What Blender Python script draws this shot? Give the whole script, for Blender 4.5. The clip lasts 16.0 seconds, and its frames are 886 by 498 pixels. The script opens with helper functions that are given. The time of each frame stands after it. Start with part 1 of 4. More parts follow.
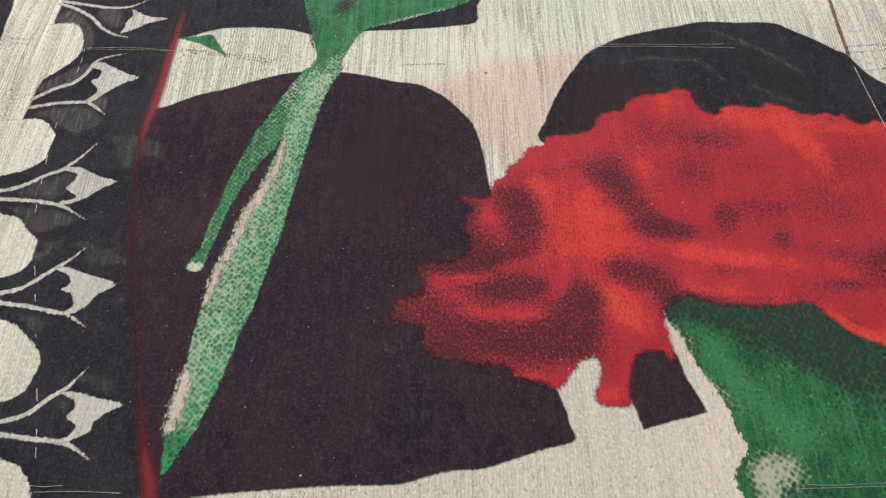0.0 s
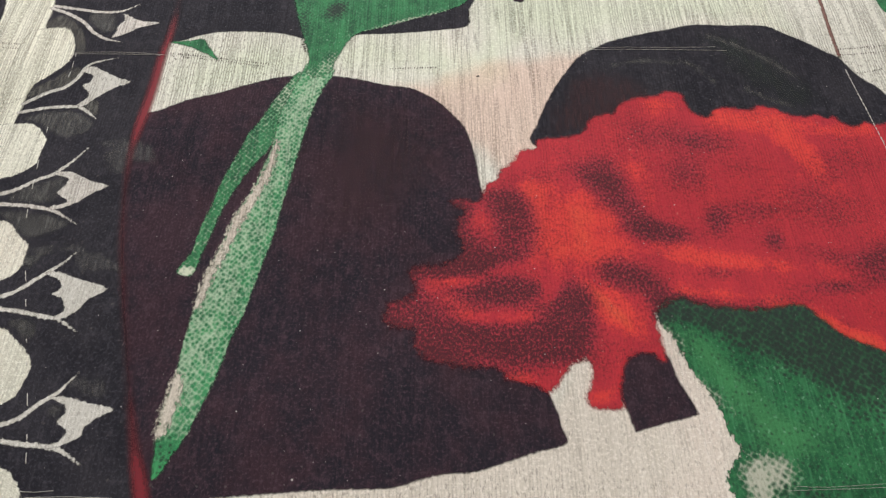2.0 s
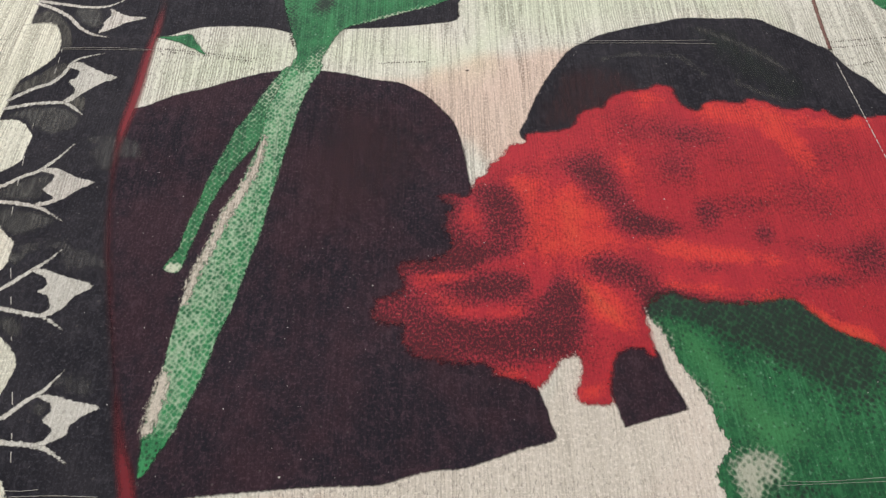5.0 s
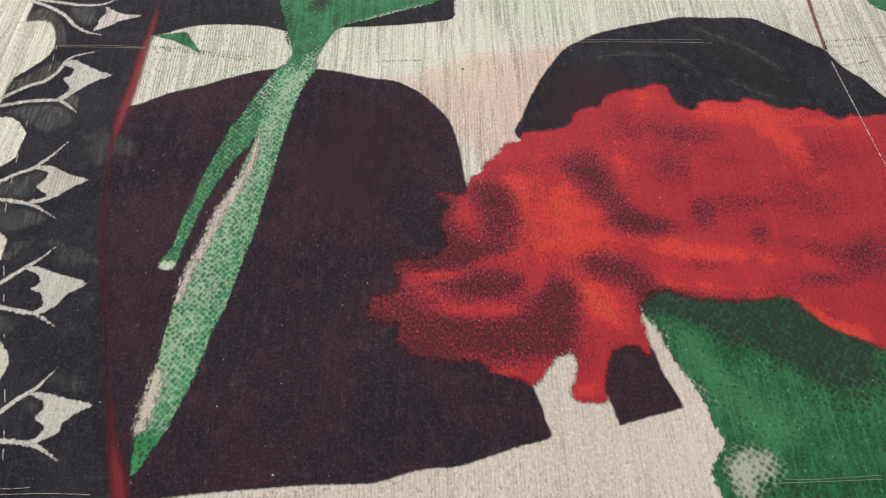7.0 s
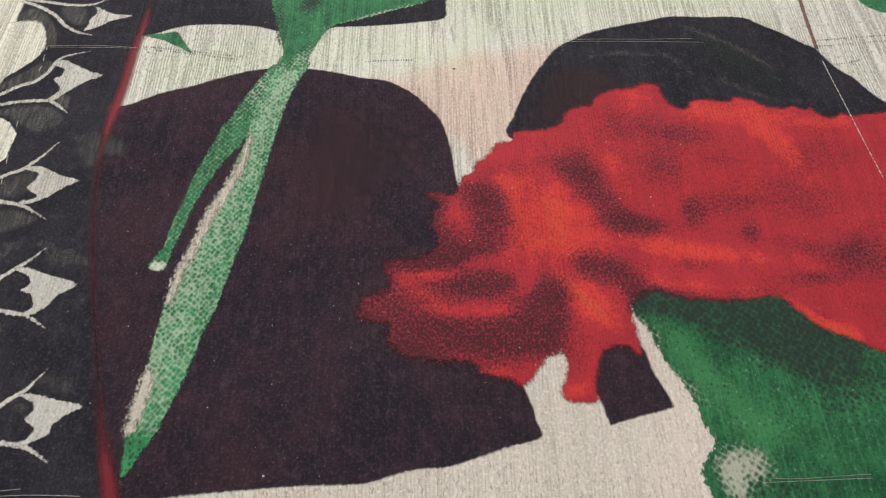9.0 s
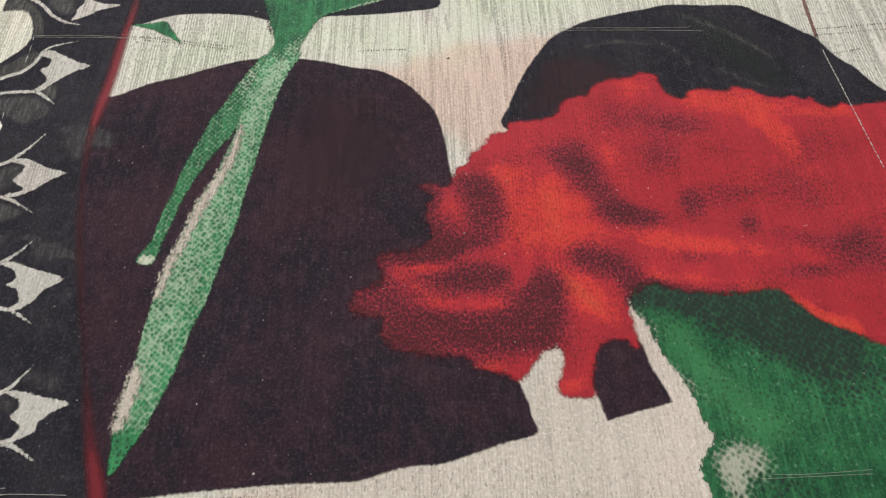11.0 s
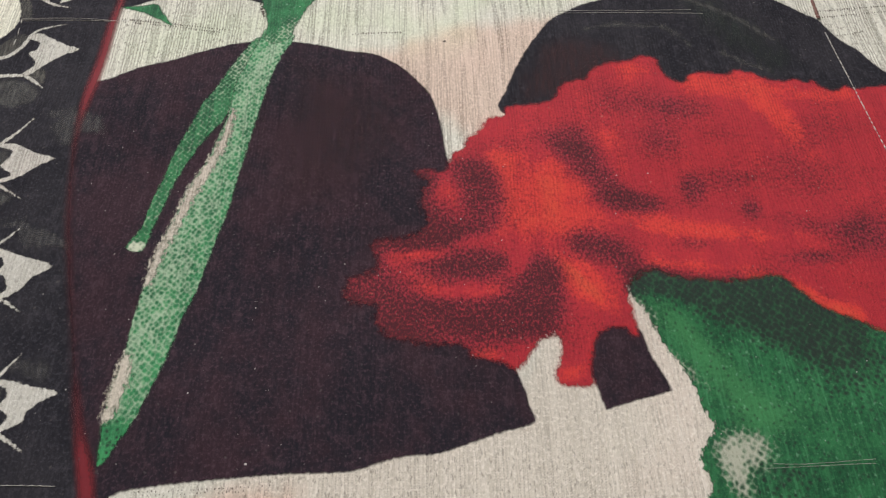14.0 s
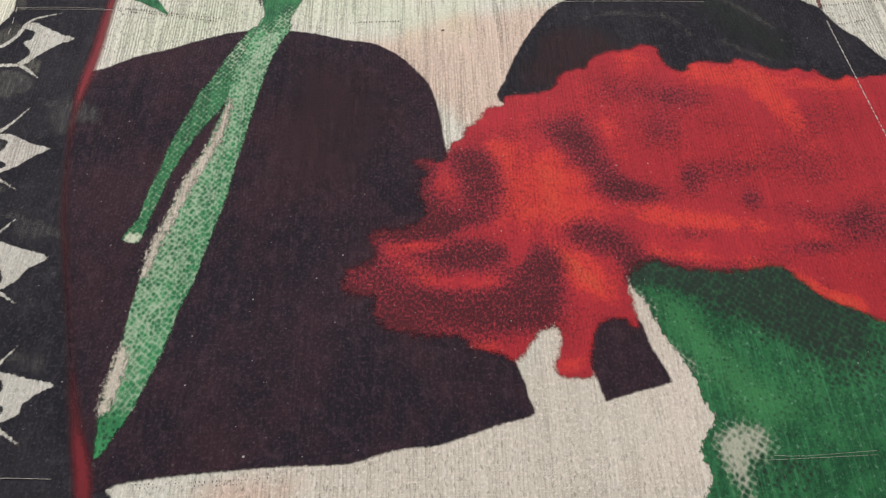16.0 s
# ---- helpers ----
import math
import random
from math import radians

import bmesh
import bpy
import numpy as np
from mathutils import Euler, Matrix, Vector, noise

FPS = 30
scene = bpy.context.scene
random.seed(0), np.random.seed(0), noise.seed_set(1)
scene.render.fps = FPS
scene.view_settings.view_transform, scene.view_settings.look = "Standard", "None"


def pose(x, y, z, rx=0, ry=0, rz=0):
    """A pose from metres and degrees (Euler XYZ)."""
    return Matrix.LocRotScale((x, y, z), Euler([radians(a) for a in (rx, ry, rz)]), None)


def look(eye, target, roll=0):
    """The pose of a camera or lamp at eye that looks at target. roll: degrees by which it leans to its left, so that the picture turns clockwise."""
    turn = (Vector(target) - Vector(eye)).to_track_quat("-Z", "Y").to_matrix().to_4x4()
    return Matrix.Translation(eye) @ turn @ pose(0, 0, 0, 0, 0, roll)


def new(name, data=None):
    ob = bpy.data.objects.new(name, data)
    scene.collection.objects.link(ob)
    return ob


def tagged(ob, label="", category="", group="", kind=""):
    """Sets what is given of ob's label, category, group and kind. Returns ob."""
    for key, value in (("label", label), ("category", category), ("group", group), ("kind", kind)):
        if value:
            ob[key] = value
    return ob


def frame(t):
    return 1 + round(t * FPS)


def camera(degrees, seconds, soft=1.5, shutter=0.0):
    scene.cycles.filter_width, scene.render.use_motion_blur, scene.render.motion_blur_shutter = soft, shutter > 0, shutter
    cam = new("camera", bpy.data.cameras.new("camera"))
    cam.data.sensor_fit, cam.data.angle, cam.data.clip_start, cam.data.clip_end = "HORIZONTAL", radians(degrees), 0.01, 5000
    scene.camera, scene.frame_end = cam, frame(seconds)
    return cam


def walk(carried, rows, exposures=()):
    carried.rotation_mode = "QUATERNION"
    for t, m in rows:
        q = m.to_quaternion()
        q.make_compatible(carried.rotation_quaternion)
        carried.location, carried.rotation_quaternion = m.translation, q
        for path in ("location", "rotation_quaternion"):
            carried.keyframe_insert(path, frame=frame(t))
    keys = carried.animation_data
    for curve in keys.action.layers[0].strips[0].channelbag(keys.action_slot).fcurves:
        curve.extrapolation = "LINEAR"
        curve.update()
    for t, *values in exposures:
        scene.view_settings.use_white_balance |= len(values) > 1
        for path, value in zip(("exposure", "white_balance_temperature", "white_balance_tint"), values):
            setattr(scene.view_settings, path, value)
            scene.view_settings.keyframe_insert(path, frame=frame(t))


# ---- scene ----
cam = camera(53.0, 16.0, soft=1.3)
PATH = [
    (0, (0.00001, -0.10832, 0.14376), (-0.00001, 0.00007, 0.00005), 0.001),
    (0.5, (0.00007, -0.10864, 0.14360), (0.00009, 0.00036, 0.00036), 0.021),
    (1, (0.00035, -0.10781, 0.14254), (0.00063, 0.00110, -0.00078), 0.056),
    (1.5, (0.00065, -0.10804, 0.14298), (0.00122, 0.00077, -0.00041), 0.089),
    (2, (0.00091, -0.10838, 0.14354), (0.00163, 0.00068, 0.00035), 0.110),
    (2.5, (0.00108, -0.10871, 0.14386), (0.00192, 0.00072, 0.00095), 0.108),
    (3, (0.00135, -0.10894, 0.14411), (0.00218, 0.00065, 0.00132), 0.085),
    (3.5, (0.00133, -0.10818, 0.14284), (0.00249, 0.00123, -0.00009), 0.222),
    (4, (0.00164, -0.10789, 0.14262), (0.00288, 0.00091, -0.00077), 0.180),
    (6.5, (0.00302, -0.10768, 0.14227), (0.00506, 0.00057, -0.00154), 0.403),
    (7, (0.00276, -0.10833, 0.14174), (0.00493, 0.00047, -0.00164), 0.535),
    (7.5, (0.00338, -0.10830, 0.14181), (0.00552, 0.00053, -0.00154), 0.518),
    (8, (0.00369, -0.10786, 0.14167), (0.00612, 0.00083, -0.00179), 0.574),
    (8.5, (0.00366, -0.10759, 0.14143), (0.00651, 0.00089, -0.00218), 0.705),
    (9, (0.00380, -0.10808, 0.14191), (0.00673, 0.00047, -0.00165), 0.724),
    (11.5, (0.00467, -0.10556, 0.13874), (0.00825, 0.00124, -0.00610), 0.838),
    (12, (0.00472, -0.10523, 0.13822), (0.00840, 0.00102, -0.00702), 0.879),
    (12.5, (0.00470, -0.10517, 0.13790), (0.00837, 0.00038, -0.00787), 0.867),
    (13, (0.00486, -0.10512, 0.13789), (0.00835, 0.00033, -0.00794), 0.790),
    (13.5, (0.00498, -0.10489, 0.13736), (0.00859, 0.00034, -0.00863), 0.829),
    (14, (0.00501, -0.10459, 0.13675), (0.00880, 0.00076, -0.00915), 0.921),
    (14.5, (0.00497, -0.10461, 0.13670), (0.00893, 0.00037, -0.00947), 0.990),
    (15, (0.00513, -0.10406, 0.13595), (0.00901, 0.00022, -0.01071), 0.956),
    (15.5, (0.00514, -0.10345, 0.13479), (0.00908, 0.00034, -0.01221), 0.998),
    (16, (0.00516, -0.10377, 0.13589), (0.00906, -0.00007, -0.01119), 0.932),
]
walk(cam, [(t, look(eye, target, roll)) for t, eye, target, roll in PATH], [(0, 0.05), (8, 0.02), (16, -0.03)])

# ---- light: soft daylight from an unseen window, added beyond the cloth for the falloff ----
world = bpy.data.worlds.new("daylight")
scene.world = world
world.use_nodes = True
wn = world.node_tree
sky = wn.nodes.new("ShaderNodeTexSky")
sky.sky_type = "NISHITA"
sky.sun_disc = False
sky.sun_elevation, sky.sun_rotation = radians(40), radians(180)
wn.links.new(sky.outputs[0], wn.nodes["Background"].inputs[0])
wn.nodes["Background"].inputs[1].default_value = 0.1
added_window_light = new("added_window_light", bpy.data.lights.new("added_window_light", "AREA"))
added_window_light.data.shape, added_window_light.data.size, added_window_light.data.size_y = "RECTANGLE", 0.9, 0.7
added_window_light.data.energy, added_window_light.data.color = 14.0, (1.0, 0.965, 0.945)
added_window_light.matrix_world = look((-0.2, 0.63, 0.5), (-0.2, 0.0, 0.3))

YARN = 0.0006  # the plan's unit in metres: about the pitch of the cloth's yarns


# ---- node helpers ----
class Nodes:
    """A short way to write a node tree."""

    def __init__(self, name):
        self.mat = bpy.data.materials.new(name)
        self.mat.use_nodes = True
        self.t = self.mat.node_tree
        self.bsdf = self.t.nodes["Principled BSDF"]
        self.out = self.t.nodes["Material Output"]
        self.co = self.t.nodes.new("ShaderNodeTexCoord").outputs["Object"]

    def put(self, socket, value):
        if isinstance(value, bpy.types.NodeSocket):
            self.t.links.new(value, socket)
        elif isinstance(value, (tuple, list)) and len(value) == 3 and len(socket.default_value) == 4:
            socket.default_value = (*value, 1)
        else:
            socket.default_value = value

    def math(self, op, a, b=0.0, c=0.0, clamp=False):
        n = self.t.nodes.new("ShaderNodeMath")
        n.operation, n.use_clamp = op, clamp
        for s, v in zip(n.inputs, (a, b, c)):
            self.put(s, v)
        return n.outputs[0]

    def scaled(self, x, y, z=1000.0, turn=0.0):
        n = self.t.nodes.new("ShaderNodeMapping")
        self.put(n.inputs[0], self.co)
        n.inputs[2].default_value = (0, 0, radians(turn))
        n.inputs[3].default_value = (x / 1000 / YARN, y / 1000 / YARN, z / 1000 / YARN)
        return n.outputs[0]

    def noise(self, vec, scale=1.0, detail=2.0, rough=0.5, distortion=0.0):
        n = self.t.nodes.new("ShaderNodeTexNoise")
        self.put(n.inputs["Vector"], vec)
        n.inputs["Scale"].default_value, n.inputs["Detail"].default_value = scale, detail
        n.inputs["Roughness"].default_value, n.inputs["Distortion"].default_value = rough, distortion
        return n.outputs[0]

    def cells(self, vec, randomness=1.0, feature="F1"):
        n = self.t.nodes.new("ShaderNodeTexVoronoi")
        n.feature = feature
        self.put(n.inputs["Vector"], vec)
        n.inputs["Scale"].default_value, n.inputs["Randomness"].default_value = 1.0, randomness
        return n.outputs[0]

    def ramp(self, v, lo, hi, a=0.0, b=1.0):
        n = self.t.nodes.new("ShaderNodeMapRange")
        n.interpolation_type, n.clamp = "SMOOTHSTEP", True
        for s, x in zip(n.inputs, (v, lo, hi, a, b)):
            self.put(s, x)
        return n.outputs[0]

    def mix(self, f, a, b, mode="MIX"):
        n = self.t.nodes.new("ShaderNodeMix")
        n.data_type, n.blend_type = "RGBA", mode
        self.put(n.inputs[0], f)
        self.put(n.inputs[6], a)
        self.put(n.inputs[7], b)
        return n.outputs[2]

    def attr(self, name):
        n = self.t.nodes.new("ShaderNodeAttribute")
        n.attribute_name = name
        return n.outputs["Fac"]


def weave(k):
    """Handloom cotton: upright yarns with pinholes in columns where they lie loose, long thin cracks between
    groups of yarns, fine pearly grain. Gives height, gap, slub, grit, pinholes, openness."""
    wander = k.noise(k.scaled(40, 25, 1), detail=1)
    shake = k.noise(k.scaled(260, 210, 1), detail=2)
    sep = k.t.nodes.new("ShaderNodeSeparateXYZ")
    k.put(sep.inputs[0], k.co)
    x = k.math("MULTIPLY_ADD", wander, 2.2 * YARN, sep.outputs[0])
    x = k.math("MULTIPLY_ADD", shake, 0.9 * YARN, x)
    y = k.math("MULTIPLY_ADD", wander, 1.6 * YARN, sep.outputs[1])
    y = k.math("MULTIPLY_ADD", shake, 1.1 * YARN, y)
    warp = k.math("SINE", k.math("MULTIPLY", x, 2 * math.pi / (1.08 * YARN)))
    weft = k.math("SINE", k.math("MULTIPLY", y, 2 * math.pi / (0.76 * YARN)))
    airy = k.ramp(sep.outputs[1], -70 * YARN, 80 * YARN, 0.85, 1.2)  # the weave opens towards the far end
    slub = k.noise(k.scaled(820, 26, 1), detail=3, rough=0.6)
    cross = k.noise(k.scaled(40, 700, 1), detail=2, rough=0.6)
    grit = k.noise(k.scaled(1050, 900, 1), detail=3, rough=0.7)
    loose = k.ramp(k.noise(k.scaled(300, 14, 1), detail=2), 0.38, 0.60)
    over = k.math("MULTIPLY", k.math("MULTIPLY", warp, weft), k.math("MULTIPLY_ADD", loose, 0.7, 0.3))
    h = k.math("MULTIPLY_ADD", over, 0.3, k.math("MULTIPLY", slub, 2.4))
    h = k.math("MULTIPLY_ADD", warp, 0.16, h)
    h = k.math("MULTIPLY_ADD", cross, 0.6, h)
    h = k.math("MULTIPLY", k.math("MULTIPLY_ADD", grit, 1.9, h), airy)
    patchy = k.ramp(k.noise(k.scaled(34, 26, 1), detail=2), 0.36, 0.60, 0.5, 0.9)
    ridge = k.math("ABSOLUTE", k.math("SUBTRACT", k.noise(k.scaled(270, 8, 1), detail=2, rough=0.55), 0.5))
    crack = k.ramp(ridge, 0.008, 0.034, 1.0, 0.0)
    fine = k.ramp(k.noise(k.scaled(900, 50, 1), detail=2, rough=0.5), 0.33, 0.41, 0.6, 0.0)
    crack = k.math("MULTIPLY", crack, k.ramp(sep.outputs[1], -60 * YARN, 60 * YARN, 0.3, 0.8))
    lines = k.math("MULTIPLY", k.math("MAXIMUM", crack, fine), patchy)
    lines = k.math("MULTIPLY", lines, k.ramp(grit, 0.40, 0.66, 1.0, 0.35))
    holes = k.math("MULTIPLY", k.math("MULTIPLY", k.ramp(warp, 0.1, 0.95), k.ramp(weft, -0.6, 0.8, 0.25, 1.0)), k.math("MULTIPLY", loose, k.ramp(sep.outputs[1], -60 * YARN, 60 * YARN, 0.4, 1.0)))
    pits = k.ramp(k.noise(k.scaled(1150, 430, 1), detail=2, rough=0.65), 0.32, 0.46, 0.55, 0.0)
    # the sheet's attribute adds or thins dark pinholes to shade or brighten the cream
    pin = k.math("MULTIPLY", k.math("MAXIMUM", holes, pits), k.math("MULTIPLY", airy, k.math("ADD", k.attr("pinhole_shade"), 1.0)), clamp=True)
    # gap darkens the colours below, painting the shade between yarns
    gap = k.math("MAXIMUM", k.math("MULTIPLY", lines, airy, clamp=True), pin)
    return h, gap, slub, grit, pin, airy


def finish(k, colour, h, rough=0.78, bump=0.5, alpha=None, sheen=0.03, gloss=0.2):
    k.put(k.bsdf.inputs["Base Color"], colour)
    k.put(k.bsdf.inputs["Roughness"], rough)
    k.bsdf.inputs["Specular IOR Level"].default_value = gloss
    k.bsdf.inputs["Sheen Weight"].default_value = sheen
    k.bsdf.inputs["Sheen Roughness"].default_value = 0.5
    b = k.t.nodes.new("ShaderNodeBump")
    b.inputs["Strength"].default_value, b.inputs["Distance"].default_value = bump, 0.3 * YARN
    k.put(b.inputs["Height"], h)
    k.put(k.bsdf.inputs["Normal"], b.outputs[0])
    if alpha is not None:
        k.put(k.bsdf.inputs["Alpha"], alpha)
    return k.mat


def printed_edge(k, ragged, soft, grit, slub):
    """How much dye has taken, from the distance inside the outline: the dye creeps along the yarns."""
    step = k.noise(k.scaled(760, 420, 1), detail=1)
    creep = k.math("ADD", k.math("MULTIPLY", k.math("SUBTRACT", grit, 0.5), ragged * 2.2), k.math("MULTIPLY", k.math("SUBTRACT", slub, 0.5), ragged * 1.6))
    creep = k.math("MULTIPLY_ADD", k.math("SUBTRACT", step, 0.5), ragged * 2.4, creep)
    return k.ramp(k.math("ADD", k.attr("inside"), creep), -soft, soft)


def cream_cloth(name="cream_cotton", edge=None, streak=0.2, fine=190, tint=None, soft=0.35):
    k = Nodes(name)
    h, gap, slub, grit, pin, airy = weave(k)
    tone = k.noise(k.scaled(22, 16, 1), detail=3)
    pink = k.ramp(k.noise(k.scaled(13, 11, 1), scale=1.3, detail=2), 0.52, 0.68)
    band = k.noise(k.scaled(fine, 7, 1), detail=2)
    c = k.mix(tone, (0.585, 0.575, 0.505), (0.68, 0.67, 0.59))
    c = k.mix(k.math("MULTIPLY", pink, 0.25), c, (0.78, 0.63, 0.58))
    c = k.mix(k.ramp(band, 0.35, 0.7, 0.0, streak), c, (0.77, 0.755, 0.68))
    c = k.mix(k.ramp(band, 0.34, 0.52, streak * 0.75, 0.0), c, (0.43, 0.42, 0.36))
    c = k.mix(k.ramp(slub, 0.52, 0.70, 0.0, 0.55), c, (0.85, 0.84, 0.765))
    c = k.mix(k.ramp(grit, 0.49, 0.63, 0.0, 0.75), c, (0.85, 0.84, 0.765))
    c = k.mix(k.math("MULTIPLY", gap, 0.78), c, (0.17, 0.16, 0.13))
    if tint:
        c = k.mix(1.0, c, tint, "MULTIPLY")
    alpha = printed_edge(k, edge, soft, grit, slub) if edge else None
    return finish(k, c, h, 0.88, 0.55, alpha)


def dark_dye(name, a, b, ragged=0.35, soft=0.55, patch=26):
    k = Nodes(name)
    h, gap, slub, grit, pin, airy = weave(k)
    mott = k.noise(k.scaled(patch, patch * 0.8, 1), detail=6, rough=0.72)
    fade = k.noise(k.scaled(300, 170, 1), detail=4, rough=0.75)
    c = k.mix(k.ramp(mott, 0.40, 0.60), a, b)
    c = k.mix(k.ramp(slub, 0.46, 0.75, 0.0, 0.25), c, tuple(min(1, v * 1.8) for v in b))
    c = k.mix(k.ramp(fade, 0.48, 0.72, 0.0, 0.6), c, tuple(min(1, v * 1.9 + 0.002) for v in b))
    c = k.mix(k.ramp(grit, 0.48, 0.72, 0.0, 0.6), c, tuple(min(1, v * 2.3 + 0.004) for v in b))
    fleck = k.ramp(k.noise(k.scaled(620, 520, 1), detail=1), 0.70, 0.80)
    c = k.mix(k.math("MULTIPLY", fleck, 0.26), c, (0.20, 0.18, 0.17))
    c = k.mix(k.math("MULTIPLY_ADD", pin, 0.35, k.math("MULTIPLY", gap, 0.12)), c, (0.008, 0.007, 0.008))
    return finish(k, c, h, 0.9, 0.3, printed_edge(k, ragged, soft, grit, slub), sheen=0.0, gloss=0.04)


def smoky_dye(name, colour, strength=0.8, spread=3.0, cloudy=2.4):
    """A thin wash with soft edges, scratched along the yarns."""
    k = Nodes(name)
    h, gap, slub, grit, pin, airy = weave(k)
    cloud = k.noise(k.scaled(170, 90, 1), detail=5, rough=0.7)
    scratch = k.ramp(k.noise(k.scaled(800, 90, 1), detail=4, rough=0.75), 0.36, 0.62, 0.3, 1.0)
    a = k.ramp(k.math("ADD", k.attr("inside"), k.math("MULTIPLY", k.math("SUBTRACT", cloud, 0.5), spread * cloudy)), -0.3, spread, 0.0, strength)
    a = k.math("MULTIPLY", k.math("MULTIPLY", a, scratch), k.ramp(k.attr("inside"), -2.3, 1.8))
    c = k.mix(k.ramp(grit, 0.3, 0.7), tuple(v * 0.7 for v in colour), tuple(v * 1.3 for v in colour))
    return finish(k, c, h, 0.8, 0.4, a)


def bleed_dye(name, colour, strength, spread):
    """A faint stain in the undyed yarns, with the light's cast added in the green and rosy ones: a clear film that
    tints the weave below, gone where the dye ran out.
    """
    k = Nodes(name)
    h, gap, slub, grit, pin, airy = weave(k)
    cloud = k.math("MULTIPLY_ADD", k.noise(k.scaled(240, 9, 1), detail=3, rough=0.6), 0.4, k.noise(k.scaled(60, 34, 1), detail=4, rough=0.6))
    a = k.ramp(k.math("MULTIPLY_ADD", k.math("SUBTRACT", cloud, 0.7), spread * 1.5, k.attr("inside")), -0.2 * spread, spread, 0.0, strength)
    a = k.math("MULTIPLY", a, k.ramp(k.attr("inside"), -2.3, 0.5))
    see = k.t.nodes.new("ShaderNodeBsdfTransparent")
    k.put(see.inputs[0], k.mix(a, (1.0, 1.0, 1.0), colour))
    k.t.links.new(see.outputs[0], k.out.inputs[0])
    return k.mat


def red_dye():
    k = Nodes("red_flower_dye")
    h, gap, slub, grit, pin, airy = weave(k)
    grain = k.noise(k.scaled(1150, 820, 1), detail=2, rough=0.8)
    speck = k.math("SUBTRACT", grain, 0.5)
    brush = k.math("SUBTRACT", k.noise(k.scaled(110, 40, 1, 25), detail=4, rough=0.6), 0.5)
    ruffle = k.math("SUBTRACT", k.noise(k.scaled(38, 95, 1, -12), detail=3, rough=0.6, distortion=0.8), 0.5)
    blotch = k.math("SUBTRACT", k.noise(k.scaled(75, 85, 1), detail=4, rough=0.65), 0.5)
    most = k.math("MINIMUM", k.attr("dark"), 1.0)
    dark = k.math("ADD", most, k.math("ADD", k.math("MULTIPLY", speck, k.math("MULTIPLY_ADD", most, 2.8, 2.2)), k.math("MULTIPLY_ADD", ruffle, 0.55, k.math("MULTIPLY_ADD", blotch, 0.9, k.math("MULTIPLY", brush, 0.4)))))
    warm = k.math("ADD", k.attr("warm"), k.math("ADD", k.math("MULTIPLY", speck, -1.3), k.math("MULTIPLY_ADD", ruffle, -0.7, k.math("MULTIPLY_ADD", blotch, -0.9, k.math("MULTIPLY", brush, 1.3)))))
    c = k.mix(k.ramp(brush, -0.2, 0.2), (0.41, 0.028, 0.043), (0.49, 0.033, 0.045))
    c = k.mix(k.ramp(warm, 0.2, 0.85, 0.0, 0.9), c, (0.68, 0.054, 0.045))
    c = k.mix(k.ramp(warm, 0.8, 1.6, 0.0, 0.45), c, (0.68, 0.110, 0.05))
    c = k.mix(k.ramp(most, 0.1, 0.7, 0.0, 0.85), c, (0.34, 0.032, 0.054))
    c = k.mix(k.ramp(dark, -0.12, 1.05, 0.0, 0.93), c, (0.050, 0.014, 0.020))
    fleck = k.ramp(k.noise(k.scaled(700, 560, 1), detail=1), 0.70, 0.80)
    c = k.mix(k.math("MULTIPLY", fleck, 0.32), c, (0.62, 0.24, 0.20))
    c = k.mix(k.ramp(grit, 0.52, 0.75, 0.0, 0.3), c, (0.75, 0.12, 0.085))
    c = k.mix(k.math("MULTIPLY_ADD", pin, 0.5, k.math("MULTIPLY", gap, 0.08)), c, (0.13, 0.012, 0.018))
    creep = k.math("ADD", k.math("MULTIPLY", speck, 4.0), k.math("MULTIPLY", k.math("SUBTRACT", k.noise(k.scaled(340, 320, 1), detail=3), 0.5), 3.4))
    creep = k.math("MULTIPLY", creep, k.math("MULTIPLY_ADD", most, 1.2, 0.7))
    return finish(k, c, h, 0.9, 0.5, k.ramp(k.math("ADD", k.attr("inside"), creep), -1.0, 1.2), sheen=0.0, gloss=0.2)


